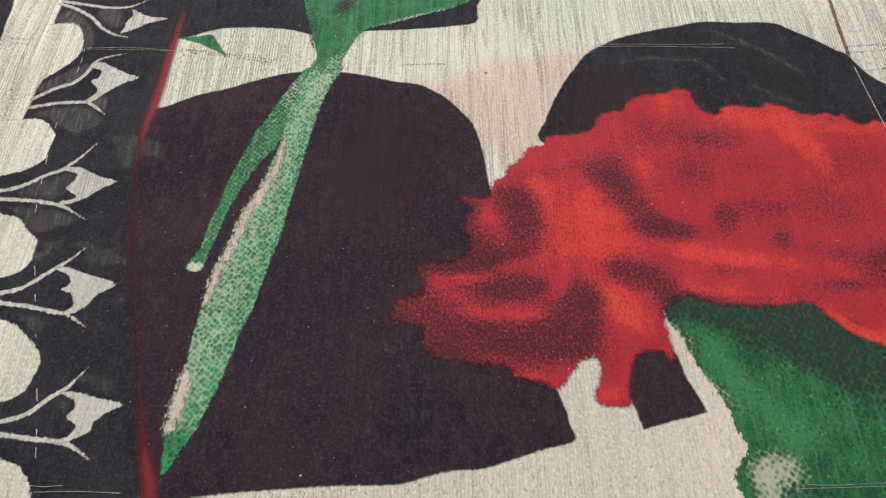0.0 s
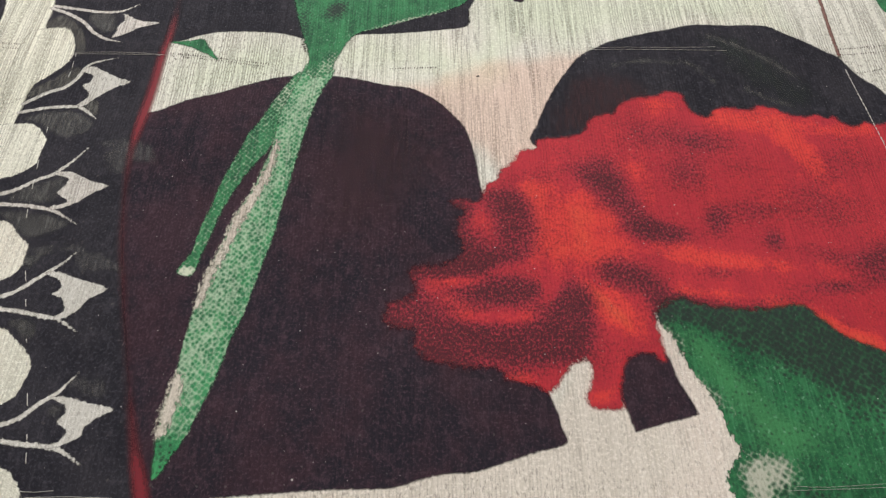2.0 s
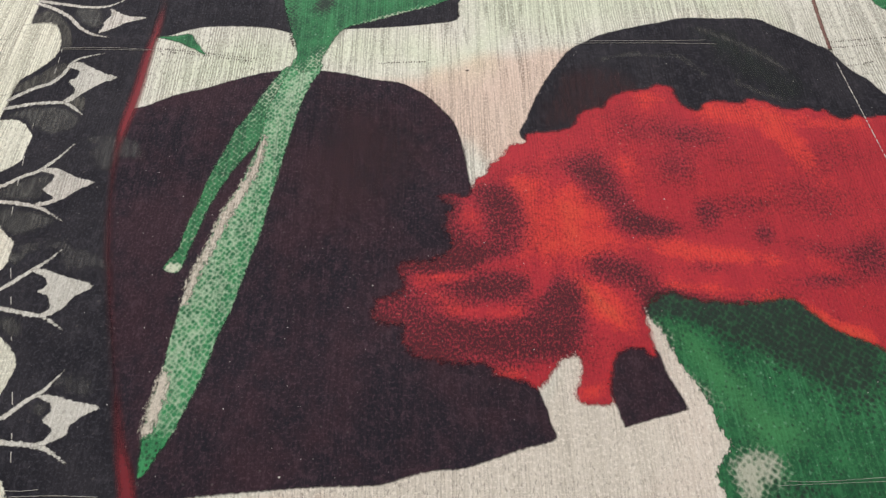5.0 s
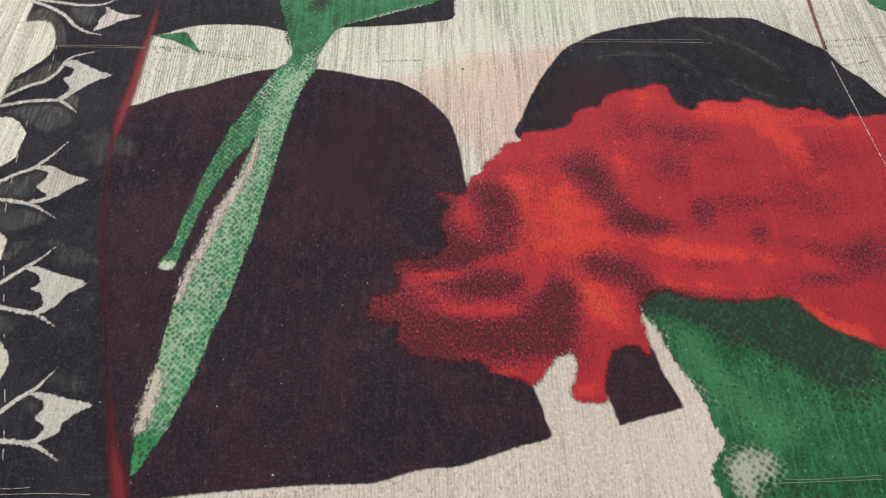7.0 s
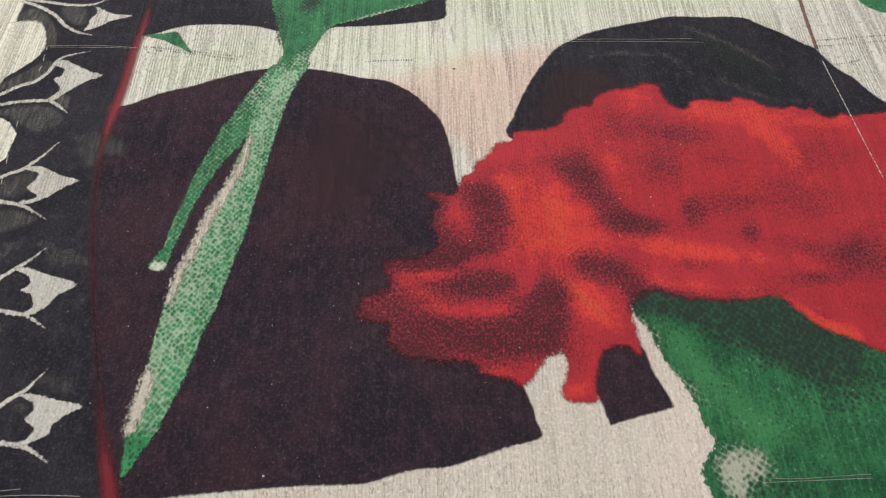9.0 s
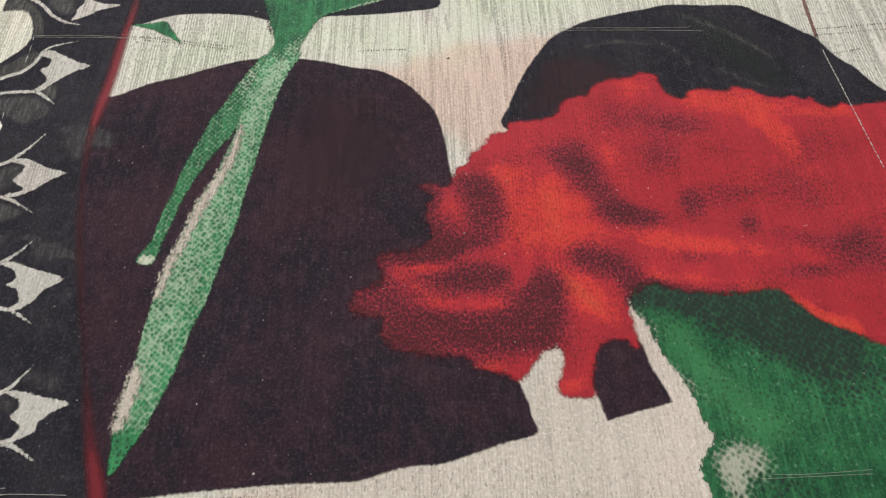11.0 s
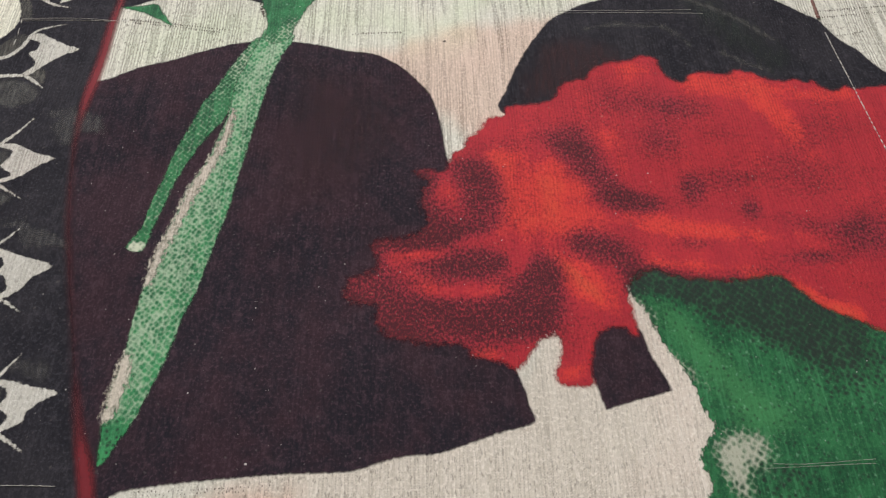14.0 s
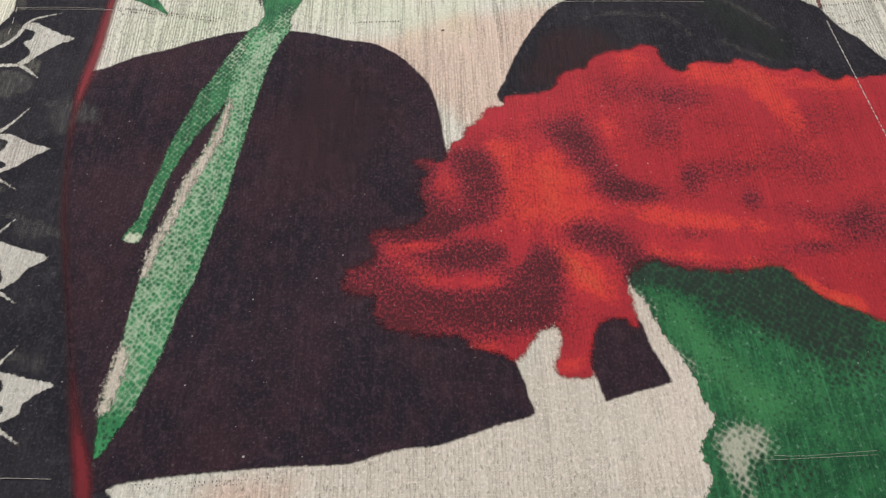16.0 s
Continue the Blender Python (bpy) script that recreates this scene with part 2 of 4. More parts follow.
def green_dye(name, pale=(0.60, 0.64, 0.50), lift=1.0, dots=700, ragged=0.5, tone=0.62, loose=0.4):
    """Leaf green printed in dots: dark dots join up where "dark" is high, undyed yarn shows between the green ones where "pale" is."""
    k = Nodes(name)
    h, gap, slub, grit, pin, airy = weave(k)
    wob = k.noise(k.scaled(230, 230, 1), detail=2)
    base = k.scaled(dots, dots * 0.86, 1, 38)
    shift = k.t.nodes.new("ShaderNodeVectorMath")
    shift.operation = "MULTIPLY_ADD"
    k.put(shift.inputs[0], wob)
    shift.inputs[1].default_value = (1.1, 0.8, 0)
    k.put(shift.inputs[2], base)
    rough = k.math("SUBTRACT", grit, 0.5)
    dot = k.math("MULTIPLY_ADD", rough, 0.3 + loose, k.cells(shift.outputs[0], loose))
    mott = k.noise(k.scaled(110, 75, 1), detail=6, rough=0.85)
    brush = k.noise(k.scaled(330, 30, 1), detail=3, rough=0.65)
    c = k.mix(k.ramp(mott, 0.36, 0.64), tuple(v * lift for v in (0.011, 0.082, 0.036)), tuple(v * lift for v in (0.034, 0.205, 0.076)))
    c = k.mix(k.ramp(brush, 0.5, 0.72, 0.0, 0.55), c, tuple(v * lift for v in (0.05, 0.25, 0.10)))
    c = k.mix(k.ramp(brush, 0.32, 0.46, 0.45, 0.0), c, (0.012, 0.085, 0.038))
    c = k.mix(k.ramp(grit, 0.52, 0.75, 0.0, 0.5), c, (0.08, 0.30, 0.13))
    c = k.mix(k.ramp(slub, 0.48, 0.72, 0.0, 0.5), c, (0.06, 0.26, 0.11))
    c = k.mix(k.ramp(k.math("MULTIPLY_ADD", rough, 1.4, k.attr("warm")), 0.05, 1.1, 0.0, 0.75), c, (0.060, 0.25, 0.090))
    c = k.mix(k.ramp(k.noise(k.scaled(640, 480, 1), detail=2), 0.62, 0.74, 0.0, 0.45), c, (0.20, 0.42, 0.26))
    size = k.math("MULTIPLY_ADD", k.math("MINIMUM", k.attr("dark"), 1.0), tone, k.math("MULTIPLY", rough, 0.2))
    c = k.mix(k.ramp(k.math("SUBTRACT", size, dot), -0.32, 0.26, 0.0, 0.9), c, (0.020, 0.028, 0.025))
    c = k.mix(k.ramp(k.attr("dark"), 0.4, 1.3, 0.0, 0.5), c, (0.020, 0.028, 0.026))
    bare = k.math("SUBTRACT", dot, k.math("MULTIPLY_ADD", k.attr("pale"), -0.62, 0.86))
    c = k.mix(k.math("MULTIPLY", k.ramp(bare, -0.36, 0.36, 0.0, 0.95), k.ramp(k.attr("pale"), 0.02, 0.2)), c, pale)
    c = k.mix(k.math("MULTIPLY_ADD", pin, 0.4, k.math("MULTIPLY", gap, 0.22)), c, (0.010, 0.05, 0.025))
    return finish(k, c, h, 0.86, 0.5, printed_edge(k, ragged, 0.5, grit, slub))


def plain_red_line():
    k = Nodes("red_line_dye")
    h, gap, slub, grit, pin, airy = weave(k)
    full = k.ramp(k.math("MULTIPLY_ADD", k.math("SUBTRACT", grit, 0.5), 0.7, k.attr("dark")), 0.0, 1.0)
    c = k.mix(full, (0.075, 0.016, 0.022), (0.19, 0.019, 0.028))
    a = k.ramp(k.math("MULTIPLY_ADD", k.math("SUBTRACT", grit, 0.5), 1.8, k.attr("inside")), -1.8, 1.4)
    a = k.math("MULTIPLY", a, k.ramp(k.attr("dark"), 0.0, 0.8, 0.16, 0.95))
    return finish(k, c, h, 0.8, 0.4, a)


def yarn(name, a, b):
    k = Nodes(name)
    n = k.noise(k.scaled(2500, 2500, 2500), detail=2)
    return finish(k, k.mix(n, a, b), n, 0.8, 0.3)


def paint(name, a, b, rough):
    k = Nodes(name)
    n = k.noise(k.scaled(3, 3, 3), detail=6)
    return finish(k, k.mix(n, a, b), n, rough, 0.2, sheen=0.0)


M_CREAM = cream_cloth()
M_WHITE = cream_cloth("undyed_motif", 0.5, tint=(1.0, 1.01, 0.97))
M_MOTIF = cream_cloth("greyed_motif", 0.4, tint=(0.82, 0.815, 0.84))
M_ROSE = cream_cloth("rosy_undyed_edge", 1.6, tint=(0.84, 0.78, 0.75), soft=1.3)
M_SELVEDGE = cream_cloth("streaky_selvedge", 0.5, 1.15, 260, tint=(1.0, 1.01, 0.95))
M_BLACK = dark_dye("blue_black_dye", (0.0200, 0.0197, 0.0252), (0.0305, 0.0292, 0.0352))
M_MAROON = dark_dye("maroon_black_dye", (0.0215, 0.0196, 0.0268), (0.0408, 0.0242, 0.0316))
M_GREY = smoky_dye("charcoal_wash", (0.082, 0.081, 0.078), 0.85, 2.6)
M_CHARCOAL = smoky_dye("charcoal_dye", (0.080, 0.077, 0.069), 0.95, 0.7, 2.2)
M_HAZE = smoky_dye("charcoal_haze", (0.078, 0.076, 0.078), 0.7, 3.0, 4.5)
M_GREENWASH = smoky_dye("green_black_wash", (0.023, 0.031, 0.028), 0.7, 12.0)
M_WINE = smoky_dye("wine_wash", (0.055, 0.021, 0.025), 0.6, 10.0, 1.4)
M_WINE_THIN = smoky_dye("thin_wine_wash", (0.050, 0.019, 0.023), 0.4, 26.0, 0.8)
M_PINK = bleed_dye("pink_bleed", (1.0, 0.905, 0.885), 1.0, 9.0)
# these two tints hold dye stain and the colour of the light together
M_GREENISH = bleed_dye("green_bleed_and_light", (0.965, 1.0, 0.95), 1.0, 26.0)
M_BLUSH = bleed_dye("rosy_bleed_and_light", (1.0, 0.97, 0.965), 1.0, 5.0)
M_RED = red_dye()
M_LEAF = green_dye("stippled_leaf_dye", pale=(0.38, 0.51, 0.36), lift=1.4, dots=720, loose=0.55)
M_GREEN = green_dye("leaf_green_dye", tone=0.75)
M_CONE = green_dye("broad_leaf_dye", pale=(0.47, 0.48, 0.39), lift=0.82, dots=580, ragged=1.2, tone=0.56, loose=0.45)
M_LINE = plain_red_line()
M_YARN = yarn("cream_yarn", (0.34, 0.33, 0.31), (0.68, 0.66, 0.61))
M_BROWN = yarn("brown_yarn", (0.12, 0.060, 0.050), (0.23, 0.125, 0.105))
M_HOLE = yarn("open_gap_shade", (0.07, 0.06, 0.05), (0.15, 0.13, 0.11))
M_LINT = yarn("lint", (0.45, 0.42, 0.40), (0.75, 0.72, 0.70))
M_TABLE = paint("pale_floor", (0.42, 0.38, 0.33), (0.50, 0.46, 0.40), 0.5)
M_WALL = paint("plaster", (0.55, 0.52, 0.47), (0.60, 0.57, 0.52), 0.85)


# ---- shape helpers, plan in units of YARN ----
def relief(x, y):
    """The cloth's own slight waves, in yarns."""
    return 0.22 * np.sin(x / 23 + 0.6 * np.sin(y / 31)) * np.cos(y / 27) + 0.2 * np.sin(x / 9.5 + y / 14 + np.sin(x / 31)) + 0.22 * np.sin(y / 10 - x / 40)


def smooth(points, steps=5, closed=True):
    """A rounded line through control points (Catmull-Rom)."""
    p = np.array(points, float)
    n = len(p)
    out = []
    for i in range(n if closed else n - 1):
        if closed:
            a, b, c, d = p[(i - 1) % n], p[i], p[(i + 1) % n], p[(i + 2) % n]
        else:
            a, b, c, d = p[max(i - 1, 0)], p[i], p[i + 1], p[min(i + 2, n - 1)]
        for s in np.arange(steps) / steps:
            out.append(0.5 * (2 * b + (c - a) * s + (2 * a - 5 * b + 4 * c - d) * s**2 + (3 * b - a - 3 * c + d) * s**3))
    if not closed:
        out.append(p[-1])
    return np.array(out)


def depth_inside(q, outline):
    """Signed distance of the points q inside a closed outline."""
    a, b = outline, np.roll(outline, -1, 0)
    best, inside = np.full(len(q), 1e9), np.zeros(len(q), bool)
    for p0, p1 in zip(a, b):
        e, w = p1 - p0, q - p0
        s = np.clip((w @ e) / max(e @ e, 1e-9), 0, 1)
        best = np.minimum(best, ((w - s[:, None] * e) ** 2).sum(1))
        if p0[1] != p1[1]:
            cross = ((p0[1] > q[:, 1]) != (p1[1] > q[:, 1])) & (q[:, 0] < e[0] * (q[:, 1] - p0[1]) / e[1] + p0[0])
            inside ^= cross
    return np.where(inside, 1, -1) * np.sqrt(best)


def near_line(q, line, widths):
    """Signed distance inside a band of changing half width along a line."""
    best = np.full(len(q), -1e9)
    for p0, p1, w0, w1 in zip(line[:-1], line[1:], widths[:-1], widths[1:]):
        e, w = p1 - p0, q - p0
        s = np.clip((w @ e) / max(e @ e, 1e-9), 0, 1)
        best = np.maximum(best, w0 + s * (w1 - w0) - np.sqrt(((w - s[:, None] * e) ** 2).sum(1)))
    return best


def rim(q, line, reach):
    """A soft band along a line, one on it and fading over its reach."""
    return np.exp(-((near_line(q, line, np.zeros(len(line))) / reach) ** 2))


def spots(q, rows):
    """Sum of soft oval spots: x, y, radii, turn, strength."""
    v = np.zeros(len(q))
    for x, y, rx, ry, turn, s in rows:
        c, n = math.cos(radians(turn)), math.sin(radians(turn))
        d = q - (x, y)
        u, w = d[:, 0] * c + d[:, 1] * n, -d[:, 0] * n + d[:, 1] * c
        v += s * np.exp(-1.1 * ((u / rx) ** 2 + (w / ry) ** 2) ** 1.3)
    return v


def mesh_object(name, verts, faces, material, parent=None, label="", smooth_faces=True):
    me = bpy.data.meshes.new(name)
    me.from_pydata([tuple(v) for v in verts], [], faces)
    me.materials.append(material)
    if smooth_faces:
        me.polygons.foreach_set("use_smooth", [True] * len(me.polygons))
    ob = new(name, me)
    ob.parent = parent
    return tagged(ob, label)


LAYER = 0.025  # between dye films


def dyed(name, material, inside, box, level, parent, label="", step=0.8, dark=None, warm=None, pale=None, margin=1.2):
    """A dyed film that follows the cloth: a fine sheet where inside() is near or above nought."""
    x0, y0, x1, y1 = box
    xs, ys = np.arange(x0, x1 + step, step), np.arange(y0, y1 + step, step)
    gx, gy = np.meshgrid(xs, ys)
    q = np.stack([gx.ravel(), gy.ravel()], 1)
    d = inside(q)
    keep = (d > -margin).reshape(gx.shape)
    cell = keep[:-1, :-1] | keep[1:, :-1] | keep[:-1, 1:] | keep[1:, 1:]
    r, c = np.nonzero(cell)
    n = len(xs)
    quads = np.stack([r * n + c, r * n + c + 1, (r + 1) * n + c + 1, (r + 1) * n + c], 1)
    used, back = np.unique(quads, return_inverse=True)
    quads = back.reshape(-1, 4)
    q, d = q[used], d[used]
    z = relief(q[:, 0], q[:, 1]) + LAYER * level
    ob = mesh_object(name, np.c_[q, z] * YARN, quads.tolist(), material, parent, label)
    for key, fn in (("inside", None), ("dark", dark), ("warm", warm), ("pale", pale)):
        v = d if key == "inside" else (fn(q) if fn else np.zeros(len(q)))
        ob.data.attributes.new(key, "FLOAT", "POINT").data.foreach_set("value", v.astype(np.float32))
    return ob


def dyed_shape(name, material, points, level, parent, label="", steps=5, **more):
    outline = smooth(points, steps)
    lo, hi = outline.min(0) - 1.5, outline.max(0) + 1.5
    return dyed(name, material, lambda q: depth_inside(q, outline), (*lo, *hi), level, parent, label, **more)


def thread(name, points, radius, material, parent, lift=0.9, dashes=None, label=""):
    """A fine yarn lying on the cloth; dashes: lengths over and under."""
    line = smooth(points, 24, closed=False)
    seg = np.r_[0, np.cumsum(np.hypot(*np.diff(line, axis=0).T))]
    s = np.arange(0, seg[-1], 0.5)
    px, py = np.interp(s, seg, line[:, 0]), np.interp(s, seg, line[:, 1])
    rnd = np.random.RandomState(int(abs(px[0] * 7 + py[0] * 13)) % 9999)
    px, py = px + rnd.normal(0, 0.035, len(s)), py + rnd.normal(0, 0.035, len(s))
    z = relief(px, py) + lift + 0.03 * np.sin(s * 2.2 + 2 * np.sin(s * 0.31))
    if dashes:
        phase = np.zeros(len(s), bool)
        at = 0.0
        while at < seg[-1]:
            on = dashes[0] * rnd.uniform(0.5, 1.5)
            phase |= (s >= at) & (s < at + on)
            at += on + dashes[1] * rnd.uniform(0.5, 1.6)
        z = np.where(phase, z, -0.35 + relief(px, py))
    dx, dy = np.gradient(px), np.gradient(py)
    ln = np.hypot(dx, dy) + 1e-9
    nx, ny = -dy / ln, dx / ln
    rr = radius * (1 + 0.3 * rnd.uniform(-1, 1, len(s)))
    verts, faces, k = [], [], 6
    for j in range(k):
        a = 2 * math.pi * j / k
        verts.append(np.stack([px + nx * rr * math.cos(a), py + ny * rr * math.cos(a), z + rr * 0.8 * math.sin(a)], 1))
    v = np.stack(verts, 1).reshape(-1, 3) * YARN
    for i in range(len(s) - 1):
        for j in range(k):
            faces.append((i * k + j, i * k + (j + 1) % k, (i + 1) * k + (j + 1) % k, (i + 1) * k + j))
    return mesh_object(name, v, faces, material, parent, label)


def hole_row(points, spacing, size, parent, skip=0.3):
    """A row of small dark patches laid on the cloth: painted shade of gaps where a yarn has been drawn out."""
    line = smooth(points, 24, closed=False)
    seg = np.r_[0, np.cumsum(np.hypot(*np.diff(line, axis=0).T))]
    rnd = np.random.RandomState(int(abs(line[0, 0] * 11 + line[0, 1] * 5)) % 9999)
    verts, faces = [], []
    s = 0.0
    while s < seg[-1]:
        if rnd.rand() > skip:
            cx, cy = np.interp(s, seg, line[:, 0]) + rnd.normal(0, 0.08), np.interp(s, seg, line[:, 1]) + rnd.normal(0, 0.1)
            w, h = size[0] * rnd.uniform(0.5, 1.2), size[1] * rnd.uniform(0.5, 1.3)
            b = len(verts)
            for j in range(7):
                a = 2 * math.pi * j / 7
                x, y = cx + w * math.cos(a) / 2, cy + h * math.sin(a) / 2
                verts.append((x * YARN, y * YARN, (relief(x, y) + 0.06) * YARN))
            faces.append(tuple(range(b, b + 7)))
        s += spacing * rnd.uniform(0.88, 1.12)
    return mesh_object("drawn_thread_gaps", verts, faces, M_HOLE, parent, "row of small dark gaps in cream weave", False)


# ---- the room: plain floor; unseen walls, window opening and ceiling added for the light ----
def slab(name, boxes, material, label, category):
    """Boxes of (x0, y0, z0, x1, y1, z1) in metres, butted into one mesh."""
    bm = bmesh.new()
    for x0, y0, z0, x1, y1, z1 in boxes:
        m = Matrix.Translation(((x0 + x1) / 2, (y0 + y1) / 2, (z0 + z1) / 2)) @ Matrix.Diagonal((x1 - x0, y1 - y0, z1 - z0, 1))
        bmesh.ops.create_cube(bm, size=1.0, matrix=m)
    me = bpy.data.meshes.new(name)
    bm.to_mesh(me)
    bm.free()
    me.materials.append(material)
    tagged(new(name, me), label, category, kind="structure")


slab("floor", [(-1.2, -1.1, -0.1006, 1.2, 0.67, -0.0006)], M_TABLE, "plain pale smooth floor under the printed cloth", "floor")
slab("wall_north", [(-1.2, 0.67, -0.1, -0.67, 0.82, 2.3), (0.27, 0.67, -0.1, 1.2, 0.82, 2.3), (-0.67, 0.67, -0.1, 0.27, 0.82, 0.12), (-0.67, 0.67, 0.9, 0.27, 0.82, 2.3)], M_WALL, "unseen plain pale plaster wall with opening added for the lamp", "wall")
slab("wall_south", [(-1.2, -1.25, -0.1, 1.2, -1.1, 2.3)], M_WALL, "plain pale plaster wall", "wall")
slab("wall_east", [(1.2, -1.25, -0.1, 1.35, 0.82, 2.3)], M_WALL, "plain pale plaster wall", "wall")
slab("wall_west", [(-1.35, -1.25, -0.1, -1.2, 0.82, 2.3)], M_WALL, "plain pale plaster wall", "wall")
slab("ceiling", [(-1.35, -1.25, 2.3, 1.35, 0.82, 2.4)], M_WALL, "plain pale plaster ceiling", "ceiling")

# ---- the cloth ----
cloth = tagged(new("printed_cloth"), "cream handloom cotton cloth printed with red flower and black shapes", "cloth")


# uneven light on the cream put into its pinholes: darker (+), brighter (-)
PIN_SHADE = [(-85, 92, 32, 26, 0, 1.0), (24, 98, 40, 42, 0, -0.75), (175, 100, 34, 40, 0, 0.4), (100, 135, 60, 20, 0, -0.1), (-10, -88, 90, 14, 0, 0.7)]


def sheet():
    """The woven sheet with its rim, about a yarn thick."""
    xs, ys = np.arange(-330, 331, 2.5), np.arange(-230, 271, 2.5)
    gx, gy = np.meshgrid(xs, ys)
    nx, ny = len(xs), len(ys)
    top = np.stack([gx.ravel(), gy.ravel(), relief(gx, gy).ravel()], 1)
    low = top.copy()
    low[:, 2] = -1.0
    v = np.r_[top, low] * YARN
    i = np.arange(nx * ny).reshape(ny, nx)
    f = np.stack([i[:-1, :-1], i[:-1, 1:], i[1:, 1:], i[1:, :-1]], -1).reshape(-1, 4).tolist()
    off = nx * ny
    f += [[d + off for d in reversed(face)] for face in f]
    rim = list(i[0, :]) + list(i[1:, -1]) + list(i[-1, -2::-1]) + list(i[-2:0:-1, 0])
    for a, b in zip(rim, rim[1:] + rim[:1]):
        f.append([int(b), int(a), int(a) + off, int(b) + off])
    ob = mesh_object("woven_sheet", v, f, M_CREAM, cloth)
    # how far the pinholes darken or brighten each region
    loose = spots(v[:, :2] / YARN, PIN_SHADE)
    ob.data.attributes.new("pinhole_shade", "FLOAT", "POINT").data.foreach_set("value", loose.astype(np.float32))
    return ob


sheet()

for pts in ([(-22, 82), (-4, 87), (12, 95), (30, 101), (52, 104), (66, 98), (56, 70), (40, 36), (22, 36), (8, 50), (-8, 66)], [(-57.3, -87.2), (-35.4, -85.2), (-22.7, -86.5), (-28.4, -94.5), (-53.2, -94.5)]):
    dyed_shape("pink_bleed", M_PINK, pts, 0.35, cloth, "faint pink dye bleed in cream weave", margin=2.5)

# broad rosy, then greenish films: part dye stain, part painted cast of light
dyed_shape("rosy_bleed_and_light", M_BLUSH, [(-40, -78), (0, -70), (34, -56), (44, -34), (60, -30), (80, -24), (92, -62), (92, -100), (20, -106), (-40, -104)], 0.35, cloth, "faint rosy tinge in cream weave", step=1.6, margin=2.5)
for pts in ([(-108, 104), (-60, 116), (-5, 117), (20, 112), (40, 120), (28, 85), (8, 76), (-20, 84), (-45, 82), (-100, 66)], [(14, 150), (60, 150), (110, 150), (150, 150), (150, 112), (105, 114), (72, 106), (52, 98), (26, 103), (14, 112)]):
    dyed_shape("green_bleed_and_light", M_GREENISH, pts, 0.7, cloth, "faint greenish tinge in cream weave", step=1.6, margin=2.5)

# black border band and its undyed motifs
dyed_shape("border_band", M_BLACK, [(-165.9, 162.0), (-162.7, 133.9), (-162.6, 119.6), (-159.8, 101.1), (-158.6, 78.5), (-159.5, 61.7), (-161.5, 36.3), (-160.4, 10.2), (-156.7, -13.5), (-151.4, -35.1), (-143.6, -64.2), (-133.3, -97.6), (-74.5, -97.6), (-79.5, -83.2), (-84.9, -66.0), (-93.3, -35.1), (-101.4, -2.0), (-107.0, 28.2), (-110.0, 54.8), (-111.4, 73.1), (-110.5, 97.6), (-109.5, 115.2), (-111.6, 162.0)], 1, cloth, "blue-black printed border band")
dyed_shape("outer_stripe", M_BLACK, [(-191.7, 162.0), (-184.0, 133.9), (-182.7, 119.6), (-181.5, 106.3), (-179.8, 71.5), (-206.0, 71.5), (-228.6, 162.0)], 1, cloth, "black stripe beyond a cream edge")

dyed_shape("selvedge", M_SELVEDGE, [(-191.7, 162.0), (-184.0, 133.9), (-182.7, 119.6), (-181.5, 106.3), (-179.8, 71.5), (-176.2, 28.2), (-162.1, 28.2), (-159.7, 47.6), (-159.1, 61.7), (-158.6, 78.5), (-159.8, 101.1), (-162.6, 119.6), (-162.7, 133.9), (-165.9, 162.0)], 0.5, cloth, "streaky cream edge strip of loose yarns")

for material, pts in zip((M_SELVEDGE, M_WHITE, M_WHITE), ([(-161.5, 118.1), (-153.5, 118.5), (-149.5, 113.4), (-147.0, 105.2), (-147.4, 97.6), (-151.6, 90.9), (-157.7, 83.3), (-159.1, 77.2), (-167.6, 74.6), (-169.1, 111.6)], [(-159.5, 61.7), (-152.0, 61.4), (-147.7, 57.5), (-144.7, 52.5), (-145.3, 47.0), (-145.4, 41.0), (-150.3, 36.3), (-155.8, 34.1), (-171.5, 32.2), (-179.7, 57.8)], [(-166.1, 15.7), (-150.1, 14.7), (-145.3, 11.7), (-142.2, 7.7), (-138.2, 4.3), (-137.9, -0.8), (-138.1, -5.5), (-140.6, -9.2), (-146.1, -11.7), (-156.7, -13.5)]), strict=True):
    dyed_shape("scallop", material, pts, 3, cloth, "undyed cream scallop on black band")
for pts in ([(-154.1, -27.2), (-138.2, -28.9), (-132.7, -32.7), (-127.8, -37.2), (-124.5, -42.3), (-124.7, -47.2), (-126.0, -53.0), (-129.3, -56.2), (-132.4, -57.2), (-144.0, -57.9)], [(-138.4, -75.1), (-123.4, -76.5), (-118.2, -80.4), (-115.4, -84.9), (-114.8, -89.8), (-116.6, -94.5), (-130.5, -99.2)]):
    dyed_shape("scallop", M_WHITE, pts, 3, cloth, "undyed cream scallop on black band")

